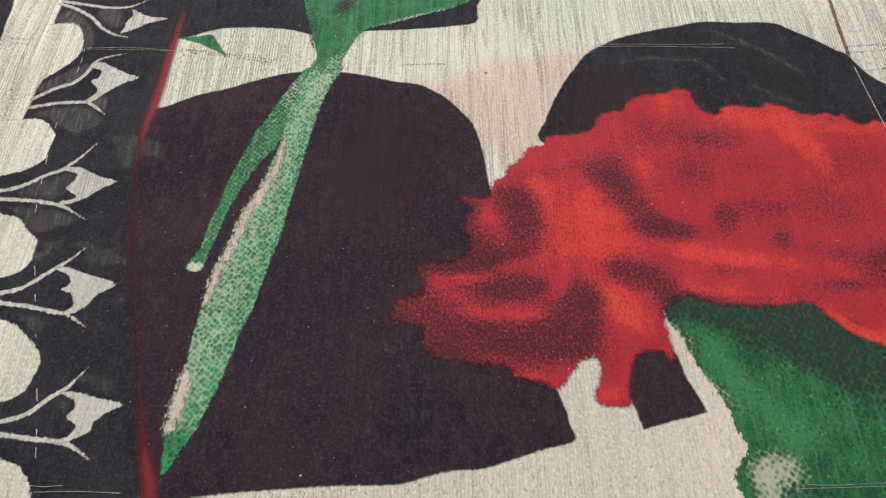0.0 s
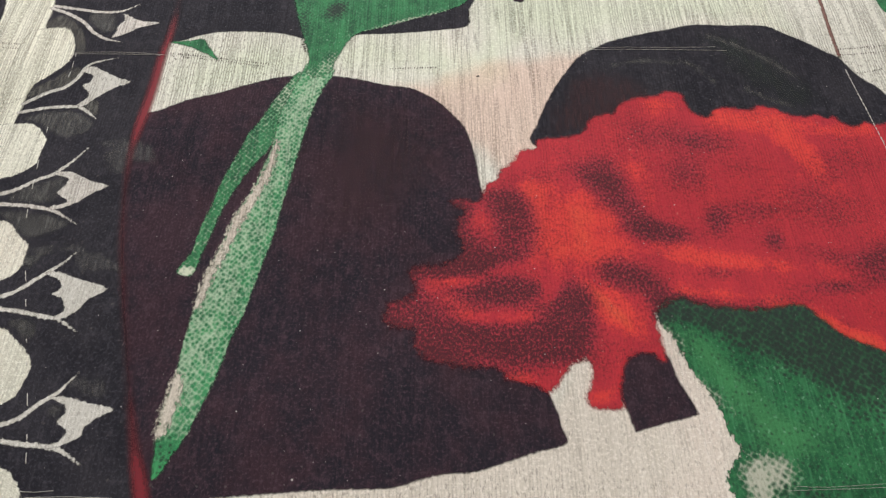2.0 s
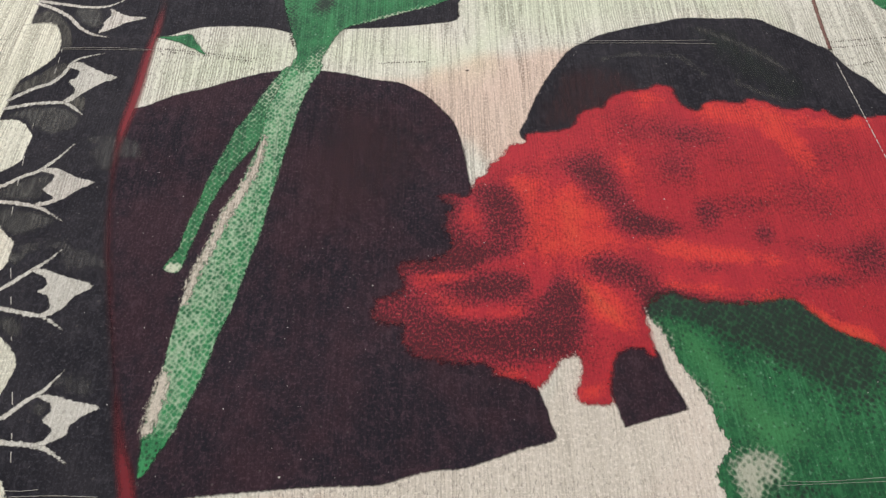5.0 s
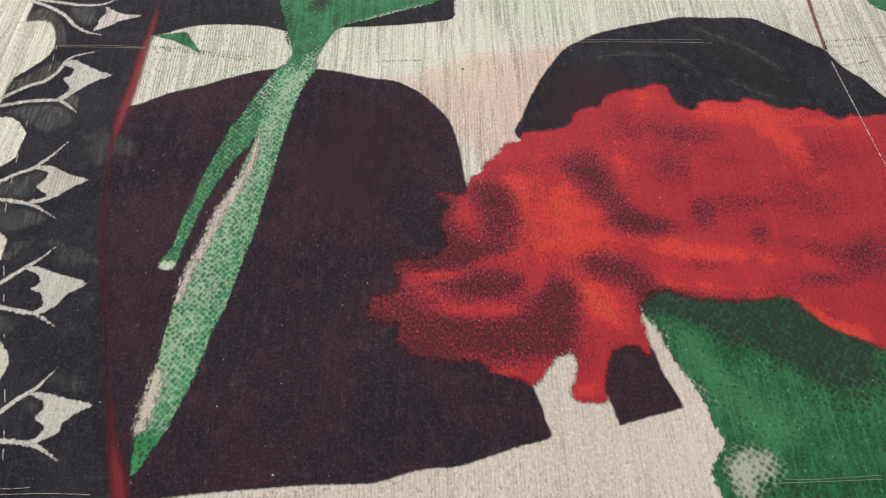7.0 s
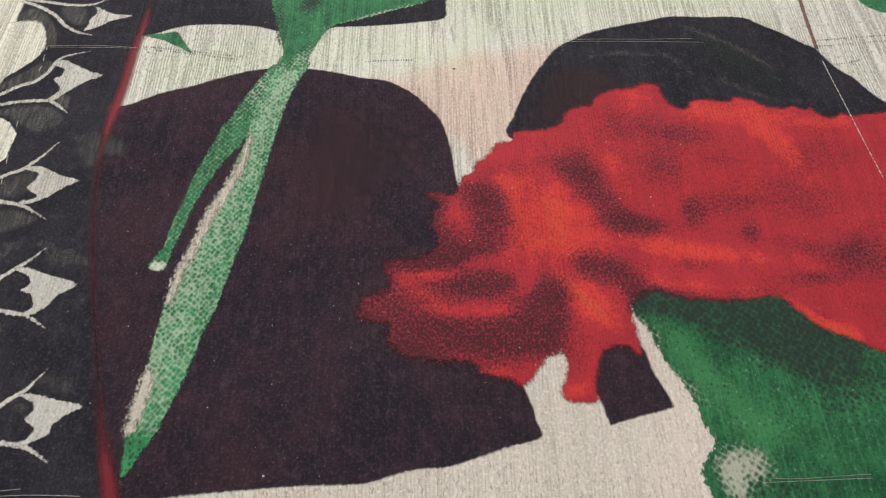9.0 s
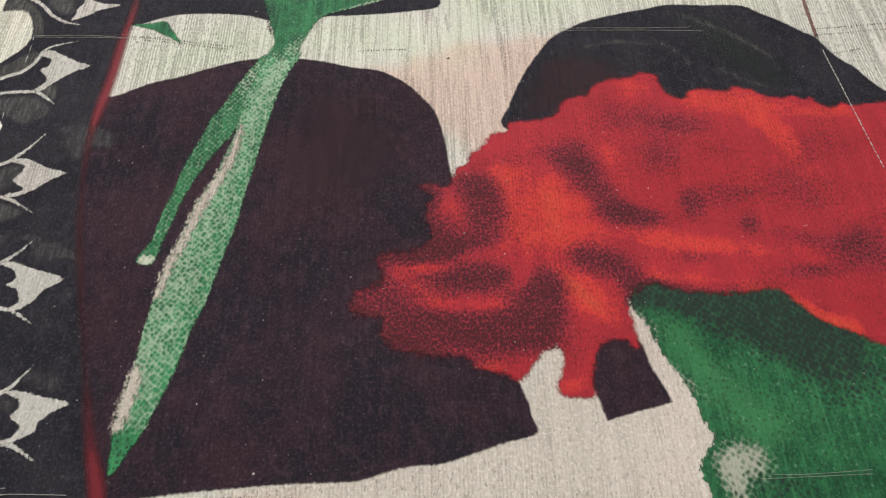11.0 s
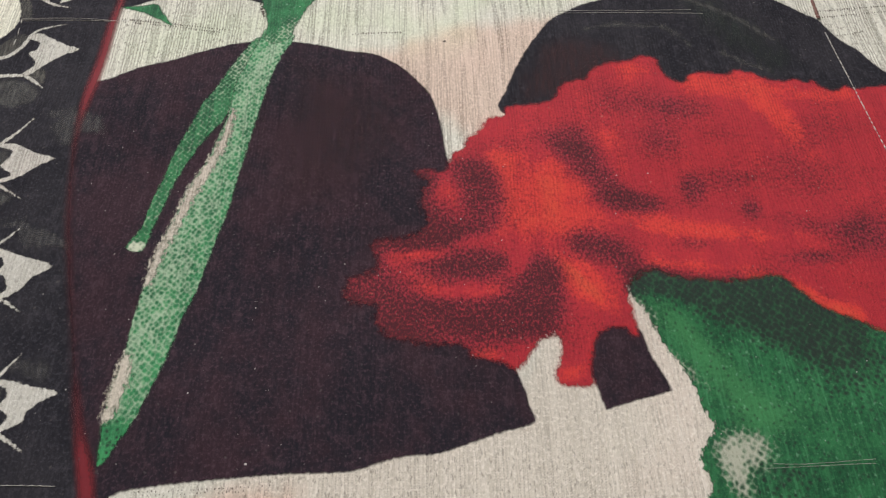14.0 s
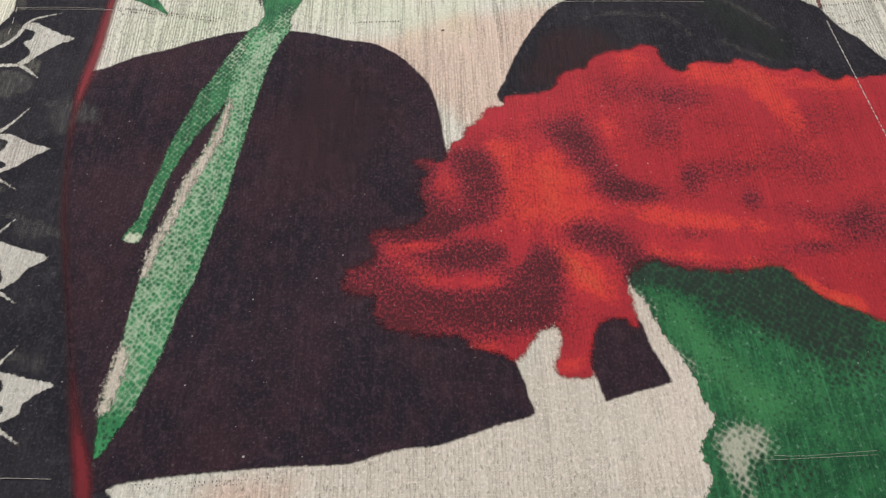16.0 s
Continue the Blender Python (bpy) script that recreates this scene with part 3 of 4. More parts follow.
for pts in ([(-158.8, 62.9), (-151.7, 68.4), (-137.9, 69.6), (-129.7, 64.1), (-130.3, 57.5), (-138.3, 53.9), (-146.0, 57.5), (-151.0, 61.7)], [(-153.4, 19.3), (-137.4, 18.8), (-125.9, 13.7), (-130.5, 8.7), (-138.7, 6.2), (-143.0, 9.2), (-147.8, 13.7)], [(-147.0, 127.0), (-136.4, 127.8), (-132.0, 117.0), (-136.9, 113.8), (-143.2, 118.9)]):
    dyed_shape("charcoal_shade", M_GREY, pts, 2, cloth, "faded charcoal wash on black band", margin=2.5)
for pts in ([(-145.7, 30.9), (-133.9, 34.7), (-131.9, 31.4), (-133.6, 25.5), (-136.1, 21.4), (-150.7, 23.7)], [(-116.1, -56.4), (-111.3, -55.3), (-110.3, -57.9), (-112.5, -61.2), (-114.9, -59.4)], [(-137.9, -26.7), (-129.4, -25.0), (-125.1, -31.0), (-128.6, -34.3), (-133.1, -31.0)], [(-150.8, 10.7), (-136.3, -6.7), (-130.6, 0.4), (-122.2, 5.2), (-131.6, 4.0), (-137.1, 0.4)]):
    dyed_shape("charcoal_shade", M_GREY, pts, 2, cloth, "faded charcoal wash on black band", margin=2.5)


for pts in ([(-162.5, 119.2), (-161.7, 124.4), (-157.1, 127.0), (-151.2, 122.6), (-145.7, 115.2), (-142.4, 105.2), (-143.5, 100.4), (-146.0, 103.2), (-148.6, 110.9), (-153.7, 117.4), (-159.5, 117.8)], [(-158.6, 76.2), (-158.9, 79.7), (-155.7, 83.3), (-150.8, 87.6), (-147.0, 92.2), (-143.9, 94.2), (-141.0, 91.9), (-143.2, 84.3), (-149.0, 80.7), (-154.1, 77.5)], [(-133.5, 75.3), (-130.2, 74.0), (-129.4, 66.5), (-134.0, 69.6), (-136.2, 71.5)]):
    dyed_shape("charcoal_leaf", M_CHARCOAL, pts, 3.3, cloth, "charcoal leaf shape between cream scallops")
for pts in ([(-121.6, 45.3), (-118.4, 51.9), (-110.4, 53.9), (-103.2, 47.0), (-102.1, 39.1), (-110.2, 40.8), (-113.5, 34.7), (-119.2, 38.5)], [(-124.2, 5.2), (-116.2, 2.3), (-107.2, -2.0), (-102.8, -8.5), (-111.6, -7.6), (-116.4, -11.3), (-120.7, -4.3)], [(-112.8, -48.0), (-105.3, -46.0), (-97.9, -51.5), (-101.5, -54.9), (-108.0, -53.4)], [(-144.7, 2.8), (-137.7, 5.2), (-127.5, 3.3), (-119.6, 6.2), (-121.3, 1.4), (-132.1, -1.0)], [(-127.3, 51.9), (-120.3, 53.9), (-113.7, 57.8), (-114.6, 51.9), (-122.3, 48.7)]):
    dyed_shape("charcoal_haze", M_HAZE, pts, 2.1, cloth, "thin charcoal haze on black band", margin=2.5)


def motif(upper, lower, head, wide=0.84):
    """Two curling stems that end in a barbed heart."""
    a, b, h = smooth(upper, 5, False), smooth(lower, 5, False), smooth(head, 4)
    wa = np.interp(np.linspace(0, 1, len(a)), [0, 0.3, 0.7, 1], [wide, wide * 0.95, wide * 0.8, 0.12])
    wb = np.interp(np.linspace(0, 1, len(b)), [0, 0.3, 0.75, 1], [wide, wide * 0.95, wide * 0.85, 0.12])
    whole = new("border_motif")
    whole.parent = cloth
    tagged(whole, "undyed cream stems with a barbed heart")
    for line, width, level in ((a, wa, 4), (b, wb, 4.4)):
        lo, hi = line.min(0) - 2, line.max(0) + 2
        dyed("stem", M_MOTIF, lambda q: near_line(q, line, width), (*lo, *hi), level, whole, step=0.6)
    dyed("heart", M_MOTIF, lambda q: depth_inside(q, h), (*(h.min(0) - 2), *(h.max(0) + 2)), 4.8, whole, step=0.6)


motif([(-162.5, 133.1), (-152.8, 130.8), (-142.6, 128.5), (-133.1, 128.9), (-126.4, 133.9)], [(-163.1, 131.6), (-154.2, 127.0), (-146.8, 121.1), (-141.9, 115.2), (-135.7, 110.6), (-128.3, 108.4)], [(-131.2, 127.0), (-124.1, 122.6), (-115.5, 121.1), (-123.2, 117.8), (-127.6, 114.1), (-133.1, 111.3), (-132.1, 115.2), (-132.1, 118.9), (-130.3, 122.6)])
motif([(-158.8, 72.7), (-151.2, 79.1), (-145.4, 82.3), (-141.8, 87.6), (-140.0, 93.2), (-136.5, 96.6), (-128.1, 99.0)], [(-159.1, 67.8), (-149.0, 70.6), (-138.8, 71.5), (-134.3, 69.3), (-129.4, 65.0)], [(-141.0, 91.5), (-137.5, 94.2), (-131.8, 91.2), (-126.2, 87.9), (-120.2, 85.3), (-125.0, 82.6), (-129.2, 79.4), (-132.4, 75.9), (-136.2, 71.5), (-138.2, 72.7), (-135.2, 76.9), (-136.3, 80.4), (-139.0, 83.3), (-136.2, 85.6), (-135.9, 89.2)])
motif([(-167.1, 25.0), (-157.4, 26.1), (-150.0, 28.2), (-143.2, 32.8), (-137.8, 35.5), (-134.6, 39.1), (-131.5, 43.3), (-128.0, 49.6)], [(-166.6, 23.4), (-156.3, 22.4), (-146.1, 21.6), (-136.1, 19.8), (-131.2, 17.7), (-123.7, 12.7)], [(-137.4, 35.8), (-134.5, 37.2), (-129.7, 36.1), (-123.9, 32.8), (-116.8, 30.3), (-121.5, 26.9), (-125.5, 22.9), (-129.9, 20.3), (-134.0, 19.3), (-135.0, 20.8), (-130.7, 21.9), (-130.2, 24.0), (-133.9, 26.9), (-131.9, 30.9), (-131.8, 33.9)])
motif([(-152.9, -19.4), (-144.2, -18.0), (-137.5, -15.8), (-132.2, -11.3), (-128.0, -7.4), (-124.6, -4.6), (-120.7, 0.4)], [(-152.5, -20.7), (-143.1, -21.8), (-133.6, -23.1), (-125.8, -25.0), (-120.4, -26.1), (-112.9, -31.0)], [(-128.8, -8.1), (-125.1, -7.6), (-120.6, -9.4), (-115.4, -11.3), (-107.0, -14.7), (-111.9, -18.5), (-115.3, -23.5), (-120.3, -26.5), (-121.7, -25.2), (-119.4, -23.5), (-119.6, -20.7), (-121.2, -18.0), (-124.4, -16.5), (-122.3, -14.2), (-123.5, -11.0)])
motif([(-138.3, -65.1), (-130.4, -63.8), (-122.9, -60.9), (-118.4, -56.0), (-114.4, -53.0), (-112.2, -50.1), (-109.1, -45.2)], [(-137.7, -67.0), (-129.2, -67.8), (-120.6, -69.0), (-112.1, -70.1), (-107.7, -71.3), (-101.3, -75.6)], [(-115.4, -54.0), (-112.0, -53.6), (-107.7, -54.5), (-103.1, -56.0), (-95.8, -57.7), (-99.6, -60.5), (-103.0, -63.8), (-103.4, -66.9), (-107.5, -69.2), (-111.7, -70.6), (-112.3, -69.5), (-108.6, -67.8), (-108.1, -64.5), (-111.3, -62.0), (-109.8, -59.0), (-110.7, -56.4)])

# large dark shapes
dyed_shape("dark_shape", M_MAROON, [(-113.5, 62.9), (-105.2, 69.3), (-95.3, 75.0), (-84.8, 78.5), (-74.4, 83.3), (-63.7, 87.2), (-53.7, 88.6), (-41.3, 87.9), (-30.0, 85.6), (-18.7, 82.3), (-9.8, 81.0), (-3.1, 76.9), (2.4, 72.1), (6.7, 66.3), (10.5, 60.8), (12.9, 53.4), (14.7, 44.7), (15.5, 36.3), (17.2, 25.6), (23.9, -1.9), (31.2, -35.1), (34.3, -53.0), (36.3, -59.0), (37.5, -65.0), (38.3, -69.3), (28.7, -72.1), (18.8, -75.6), (10.6, -78.2), (2.6, -78.7), (-5.4, -80.7), (-13.4, -82.7), (-29.2, -83.2), (-45.0, -84.2), (-60.7, -85.4), (-71.5, -86.8), (-81.9, -88.6), (-88.4, -66.0), (-96.8, -35.1), (-104.9, -2.0), (-110.5, 28.2)], 1.4, cloth, "large maroon-black rounded printed shape", steps=4)
dyed_shape("dark_shape", M_BLACK, [(36.5, 50.5), (38.7, 60.8), (41.4, 68.4), (45.4, 77.8), (50.7, 87.6), (58.0, 98.7), (64.8, 103.9), (72.3, 108.8), (85.7, 113.5), (97.9, 116.4), (107.7, 118.9), (121.8, 118.2), (131.3, 118.5), (139.3, 117.5), (144.3, 113.5), (152.3, 108.1), (159.9, 101.8), (163.7, 99.1), (166.5, 92.6), (170.2, 86.0), (174.1, 81.7), (181.4, 68.4), (197.7, 53.4), (192.7, 28.3), (104.0, 28.2), (54.7, 39.1)], 1, cloth, "blue-black rounded printed shape behind the flower", steps=4)
dyed_shape("dark_shape", M_MAROON, [(55.9, -44.6), (60.0, -37.2), (67.2, -35.6), (72.4, -41.0), (74.2, -48.7), (78.2, -59.0), (76.9, -60.7), (67.6, -63.2), (60.0, -65.4), (58.7, -65.0), (56.9, -57.7), (55.0, -53.0)], 1, cloth, "small maroon-black printed block")
dyed_shape("dark_shape", M_BLACK, [(-110.3, 109.5), (-97.0, 113.4), (-90.2, 115.2), (-78.5, 115.6), (-64.3, 114.2), (-53.9, 110.6), (-42.6, 106.0), (-33.7, 113.1), (-19.7, 114.2), (-5.7, 115.2), (3.7, 116.7), (13.7, 119.6), (14.4, 130.1), (17.4, 170.5), (-114.8, 170.5), (-111.9, 133.9)], 1.2, cloth, "blue-black printed shape under a green leaf", steps=4)
dyed_shape("dark_fragment", M_MAROON, [(32.8, 138.6), (35.0, 134.8), (38.9, 137.2), (45.7, 162.0), (26.8, 162.0)], 1, cloth, "brown-black printed tip")
dyed_shape("green_wash", M_GREENWASH, [(107.1, 115.3), (127.5, 111.7), (143.5, 90.9), (152.7, 74.7), (141.5, 65.4), (127.0, 77.9), (112.5, 94.3)], 2, cloth, "green-black wash on dark shape", margin=2.5)
dyed_shape("wine_wash", M_WINE, [(39.2, 57.8), (45.2, 74.7), (55.3, 89.2), (71.3, 91.6), (85.6, 81.1), (85.4, 65.4), (58.6, 56.3), (42.3, 51.9)], 2, cloth, "wine wash on dark shape", margin=2.5)
dyed_shape("wine_wash", M_WINE_THIN, [(-44.4, 84.3), (-20.9, 80.4), (-0.9, 71.5), (11.4, 53.4), (7.2, 28.2), (-16.2, 5.3), (-42.8, 0.4), (-53.2, 28.2), (-47.8, 59.3)], 2.4, cloth, "wine wash on dark shape", margin=2.5)


for pts in ([(112.4, 112.4), (119.6, 107.4), (129.7, 100.4), (142.6, 87.6)], [(99.2, 96.3), (105.3, 92.3), (109.6, 85.0)], [(122.1, 80.4), (128.7, 75.3), (136.4, 70.9)], [(71.6, 93.6), (83.3, 96.3), (96.7, 95.0)]):
    streak_line = smooth(pts, 6, False)
    streak_width = np.full(len(streak_line), 1.1)
    dyed("charcoal_streak", M_GREY, lambda q: near_line(q, streak_line, streak_width) * 0.8 + 0.9, (*(streak_line.min(0) - 4), *(streak_line.max(0) + 4)), 2.2, cloth, "faint charcoal streak on dark shape", margin=2.5)


# red line along the border
def red_line():
    line = smooth([(-111.7, 149.7), (-109.9, 133.9), (-109.5, 115.2), (-110.5, 97.6), (-110.7, 81.0), (-111.4, 67.8), (-112.1, 56.3), (-111.9, 44.7), (-110.3, 28.2), (-106.6, 5.2), (-101.9, -13.5), (-96.5, -35.1), (-91.3, -54.9), (-86.0, -73.0), (-82.6, -83.2), (-79.2, -97.6)], 5, False)
    half = np.interp(np.linspace(0, 1, len(line)), [0, 0.13, 0.2, 0.34, 0.42, 0.5, 0.72, 0.8, 0.88, 1], [0.5, 0.8, 1.3, 1.6, 0.9, 0.7, 0.7, 1.0, 1.5, 2.0])
    lo, hi = line.min(0) - 6, line.max(0) + 6
    strong = [(-111.3, 87.6, 28.8, 6.5, -90, 1), (-111.1, 63.8, 11.3, 5.3, -92, 0.5), (-83.0, -83.2, 13.3, 4.7, -74, 0.95), (-109.7, 118.9, 10.4, 3.7, -90, 0.4), (-89.1, -62.3, 10.9, 3.3, -78, 0.35), (-112.0, 47.6, 16.5, 3.6, -86, 0.3), (-104.9, -2.0, 52.2, 3.8, -78, 0.28)]
    dyed("red_line", M_LINE, lambda q: near_line(q, line, half), (*lo, *hi), 2.6, cloth, "dark red printed line beside border", step=0.6, margin=3.2, dark=lambda q: spots(q, strong))


red_line()

# leaves
FLOWER_HEM = np.array([(138.3, -37.6), (127.2, -30.9), (120.4, -22.6), (114.0, -21.3), (106.5, -23.5), (92.1, -22.8), (80.0, -19.1), (75.2, -20.6), (71.0, -26.0)])
CONE_DARK = [(93.8, -23.5, 25.2, 4.0, -2, 0.6), (124.1, -32.6, 14.5, 4.1, -42, 0.6), (78.9, -20.2, 8.1, 3.1, 0, 0.5), (110.2, -23.5, 10.9, 4.4, 0, 0.4), (109.2, -35.1, 24.8, 10.3, -17, 0.85), (91.3, -26.7, 19.0, 5.3, -12, 0.6), (124.7, -43.2, 17.3, 11.7, -25, 0.6), (131.7, -54.9, 15.3, 11.5, 0, 0.35), (103.4, -86.5, 9.5, 6.6, 0, 0.4), (75.8, -22.4, 5.3, 3.6, -25, 0.45), (113.0, -26.7, 12.0, 5.4, -12, 0.35)]
CONE_GLOW = [(93.5, -54.9, 6.7, 17.6, 36, 0.8), (83.1, -37.6, 4.5, 10.7, 35, 0.6), (115.2, -65.9, 14.9, 9.1, 0, 0.3), (101.1, -69.5, 11.5, 7.2, 0, 0.5), (124.8, -78.2, 11.3, 5.3, 0, 0.3)]
CONE_PALE = [(95.0, -79.0, 6.8, 5.6, 0, 1.0), (91.5, -86.5, 3.4, 8.5, 10, 0.8), (83.7, -53.0, 1.8, 9.9, 37, 0.3), (74.9, -33.5, 2.0, 6.4, 31, 0.35)]
dyed_shape("broad_leaf", M_CONE, [(71.3, -23.5), (71.6, -28.4), (74.4, -33.0), (77.1, -40.8), (79.9, -47.6), (82.6, -52.6), (85.1, -58.1), (86.4, -65.9), (88.4, -72.1), (84.9, -76.5), (82.6, -81.5), (84.5, -88.1), (86.5, -99.1), (149.1, -99.1), (170.0, -43.2), (140.1, -26.7), (114.3, -13.5), (84.6, -13.5), (75.7, -16.9)], 4, cloth, "broad green leaf with dark stippled base", dark=lambda q: 0.2 + 0.7 * rim(q, FLOWER_HEM, 5.0) + spots(q, CONE_DARK), warm=lambda q: spots(q, CONE_GLOW), pale=lambda q: spots(q, CONE_PALE))
LEAF_PALE = [(-54.2, 59.3, 5.9, 25.0, -20, 0.3), (-63.0, 25.6, 4.8, 21.5, -27, 0.24), (-68.9, 2.8, 8.3, 17.7, -23, 0.28), (-72.7, -22.4, 7.8, 17.9, -22, 0.24), (-75.6, -43.2, 6.0, 12.9, -21, 0.24), (-78.6, -73.9, 6.9, 6.5, -20, -0.6), (-48.6, 81.0, 3.8, 12.3, -21, 0.35), (-45.5, 56.3, 3.1, 16.7, -20, -0.1)]
dyed_shape("slim_leaf", M_LEAF, [(-51.0, 95.9), (-53.6, 87.6), (-56.4, 77.2), (-59.0, 67.8), (-59.7, 60.8), (-60.3, 50.5), (-62.6, 39.1), (-65.3, 28.2), (-69.8, 16.5), (-72.7, 2.8), (-75.7, -9.0), (-77.3, -22.4), (-78.7, -35.1), (-79.3, -47.2), (-81.0, -56.8), (-81.3, -66.0), (-80.6, -75.6), (-80.2, -79.5), (-78.9, -79.2), (-76.3, -74.1), (-73.2, -67.9), (-69.8, -57.9), (-67.0, -48.4), (-64.5, -35.3), (-61.4, -23.7), (-58.6, -9.2), (-55.6, 6.2), (-53.5, 22.7), (-51.8, 36.1), (-49.8, 50.2), (-47.1, 68.1), (-43.9, 80.4), (-40.1, 90.2), (-44.2, 95.9)], 5, cloth, "slim green leaf with pale stippled lattice", step=0.6, dark=lambda q: spots(q, [(-79.0, -72.0, 5.0, 9.0, -20, 0.5)]), pale=lambda q: 0.34 + spots(q, LEAF_PALE))
for pts in ([(-59.2, 52.2), (-61.4, 39.7), (-64.8, 28.5), (-69.4, 16.7), (-72.5, 2.8), (-76.0, -9.4), (-77.2, -20.7), (-75.6, -21.0), (-73.4, -11.0), (-70.8, -0.8), (-67.0, 12.8), (-62.8, 24.8), (-59.7, 35.3), (-58.2, 46.4)], [(-79.0, -45.6), (-80.9, -56.4), (-81.5, -65.6), (-80.3, -67.4), (-78.7, -64.2), (-77.3, -58.3), (-76.4, -50.3)]):
    dyed_shape("pale_leaf_edge", M_ROSE, pts, 5.3, cloth, "undyed rosy edge of slim leaf", step=0.5, margin=2.0)
dyed_shape("sprig", M_GREEN, [(-53.9, 90.9), (-61.4, 76.6), (-66.4, 62.6), (-70.0, 55.7), (-72.8, 44.7), (-76.4, 33.6), (-78.6, 21.6), (-80.8, 10.2), (-82.1, 0.4), (-85.2, -6.2), (-85.4, -8.3), (-82.1, -9.7), (-79.9, -8.5), (-78.5, -0.8), (-76.5, 8.9), (-74.3, 20.3), (-69.9, 32.2), (-65.8, 40.5), (-61.5, 48.1), (-58.9, 54.5), (-56.6, 65.3), (-50.6, 81.0)], 4.4, cloth, "narrow deep green printed sprig", step=0.6, dark=lambda q: spots(q, [(-63.5, 65.3, 7.8, 15.7, -42, 0.3), (-72.5, 36.3, 4.8, 16.9, -35, 0.15)]), pale=lambda q: 0.14 + spots(q, [(-82.6, -8.0, 2.6, 2.1, 0, 1.2), (-58.1, 76.2, 6.6, 9.4, 0, 0.25)]))
dyed_shape("top_leaf", M_GREEN, [(-66.1, 170.5), (-59.6, 133.9), (-56.3, 118.9), (-52.8, 106.3), (-50.9, 97.6), (-51.4, 90.2), (-46.9, 86.9), (-41.5, 90.2), (-40.5, 94.9), (-38.6, 101.1), (-35.0, 110.6), (-30.3, 115.2), (-19.9, 118.9), (-5.8, 124.4), (6.2, 129.7), (16.1, 139.3), (29.7, 170.5)], 5.4, cloth, "deep green leaf crossing a dark shape", dark=lambda q: spots(q, [(-55.3, 118.9, 3.8, 21.3, 0, 0.5), (-42.0, 129.0, 4.5, 7.0, -29, 1.0), (-34.1, 118.9, 4.7, 7.3, 0, 0.2)]), pale=lambda q: 0.06 + spots(q, [(-41.7, 93.6, 4.5, 8.2, -28, 0.35), (-10.5, 122.2, 19.9, 1.5, 21, 0.6), (-53.0, 88.2, 4.5, 4.6, 0, 0.4)]))
dyed_shape("leaf_tip", M_GREEN, [(-108.3, 108.8), (-101.1, 109.8), (-95.7, 110.9), (-92.0, 105.3), (-88.0, 98.7), (-93.4, 102.1), (-100.4, 106.0)], 3, cloth, "small green printed leaf tip", step=0.6)
dyed_shape("leaf_fragment", M_GREEN, [(190.3, 147.0), (189.9, 139.0), (189.7, 133.5), (190.5, 128.9), (193.7, 124.3), (201.8, 121.3), (216.9, 130.3), (218.8, 150.1)], 3, cloth, "green printed leaf edge")

# the flower: three runs of one outline, clockwise from its notch
FLOWER_TOP = [(16.9, 26.4), (19.5, 31.4), (22.2, 33.1), (23.8, 37.7), (28.1, 41.1), (31.5, 47.0), (37.2, 48.2), (38.4, 52.5), (45.7, 54.0), (53.2, 55.4), (56.7, 58.7), (59.4, 63.8), (65.0, 66.3), (68.3, 66.6), (71.0, 70.9), (77.0, 74.7), (84.8, 75.6), (90.7, 78.5), (96.0, 76.9), (96.8, 71.5), (99.6, 66.0), (104.7, 64.4), (107.6, 68.4), (112.2, 69.7), (121.7, 68.4), (125.1, 70.9), (130.5, 69.1), (135.2, 66.0), (141.3, 64.4), (145.9, 65.4), (149.7, 63.5), (152.0, 64.1), (154.3, 60.8), (159.1, 58.7), (162.9, 60.8), (167.5, 59.9), (183.5, 61.7), (207.2, 56.3)]
FLOWER_LOW = [(168.6, -47.2), (149.1, -43.2), (138.3, -37.6), (132.4, -34.7), (127.2, -30.9), (123.8, -26.7), (120.4, -22.6), (116.1, -21.3), (110.4, -22.4), (106.5, -23.5), (99.3, -23.0), (92.1, -22.8), (85.1, -21.5), (80.0, -19.1), (75.2, -20.6), (71.5, -24.1), (70.6, -28.8), (71.1, -35.1), (71.5, -42.6), (67.0, -39.2), (61.5, -40.6), (58.0, -44.6), (56.1, -53.0), (56.3, -57.9), (50.7, -58.6), (46.6, -57.7), (45.5, -54.9), (47.8, -49.5), (48.1, -43.2), (45.6, -41.6), (41.9, -44.2), (38.9, -48.2), (36.0, -52.0)]
FLOWER_LEFT = [(34.1, -53.2), (31.0, -50.7), (25.9, -49.5), (21.7, -48.2), (20.6, -45.6), (14.9, -44.2), (8.8, -44.8), (1.0, -42.4), (-3.3, -41.6), (-5.6, -38.2), (-7.8, -35.7), (-5.7, -33.1), (-7.0, -30.3), (-11.5, -29.9), (-15.1, -28.9), (-16.7, -24.6), (-15.4, -21.3), (-10.8, -19.1), (-7.2, -16.9), (-6.3, -13.5), (-7.9, -10.1), (-7.4, -6.2), (-4.5, -4.8), (3.0, -4.3), (8.3, -1.9), (9.4, 2.8), (6.6, 9.0), (8.0, 14.0), (9.7, 17.8), (4.4, 22.9), (11.2, 22.7), (15.9, 22.4)]
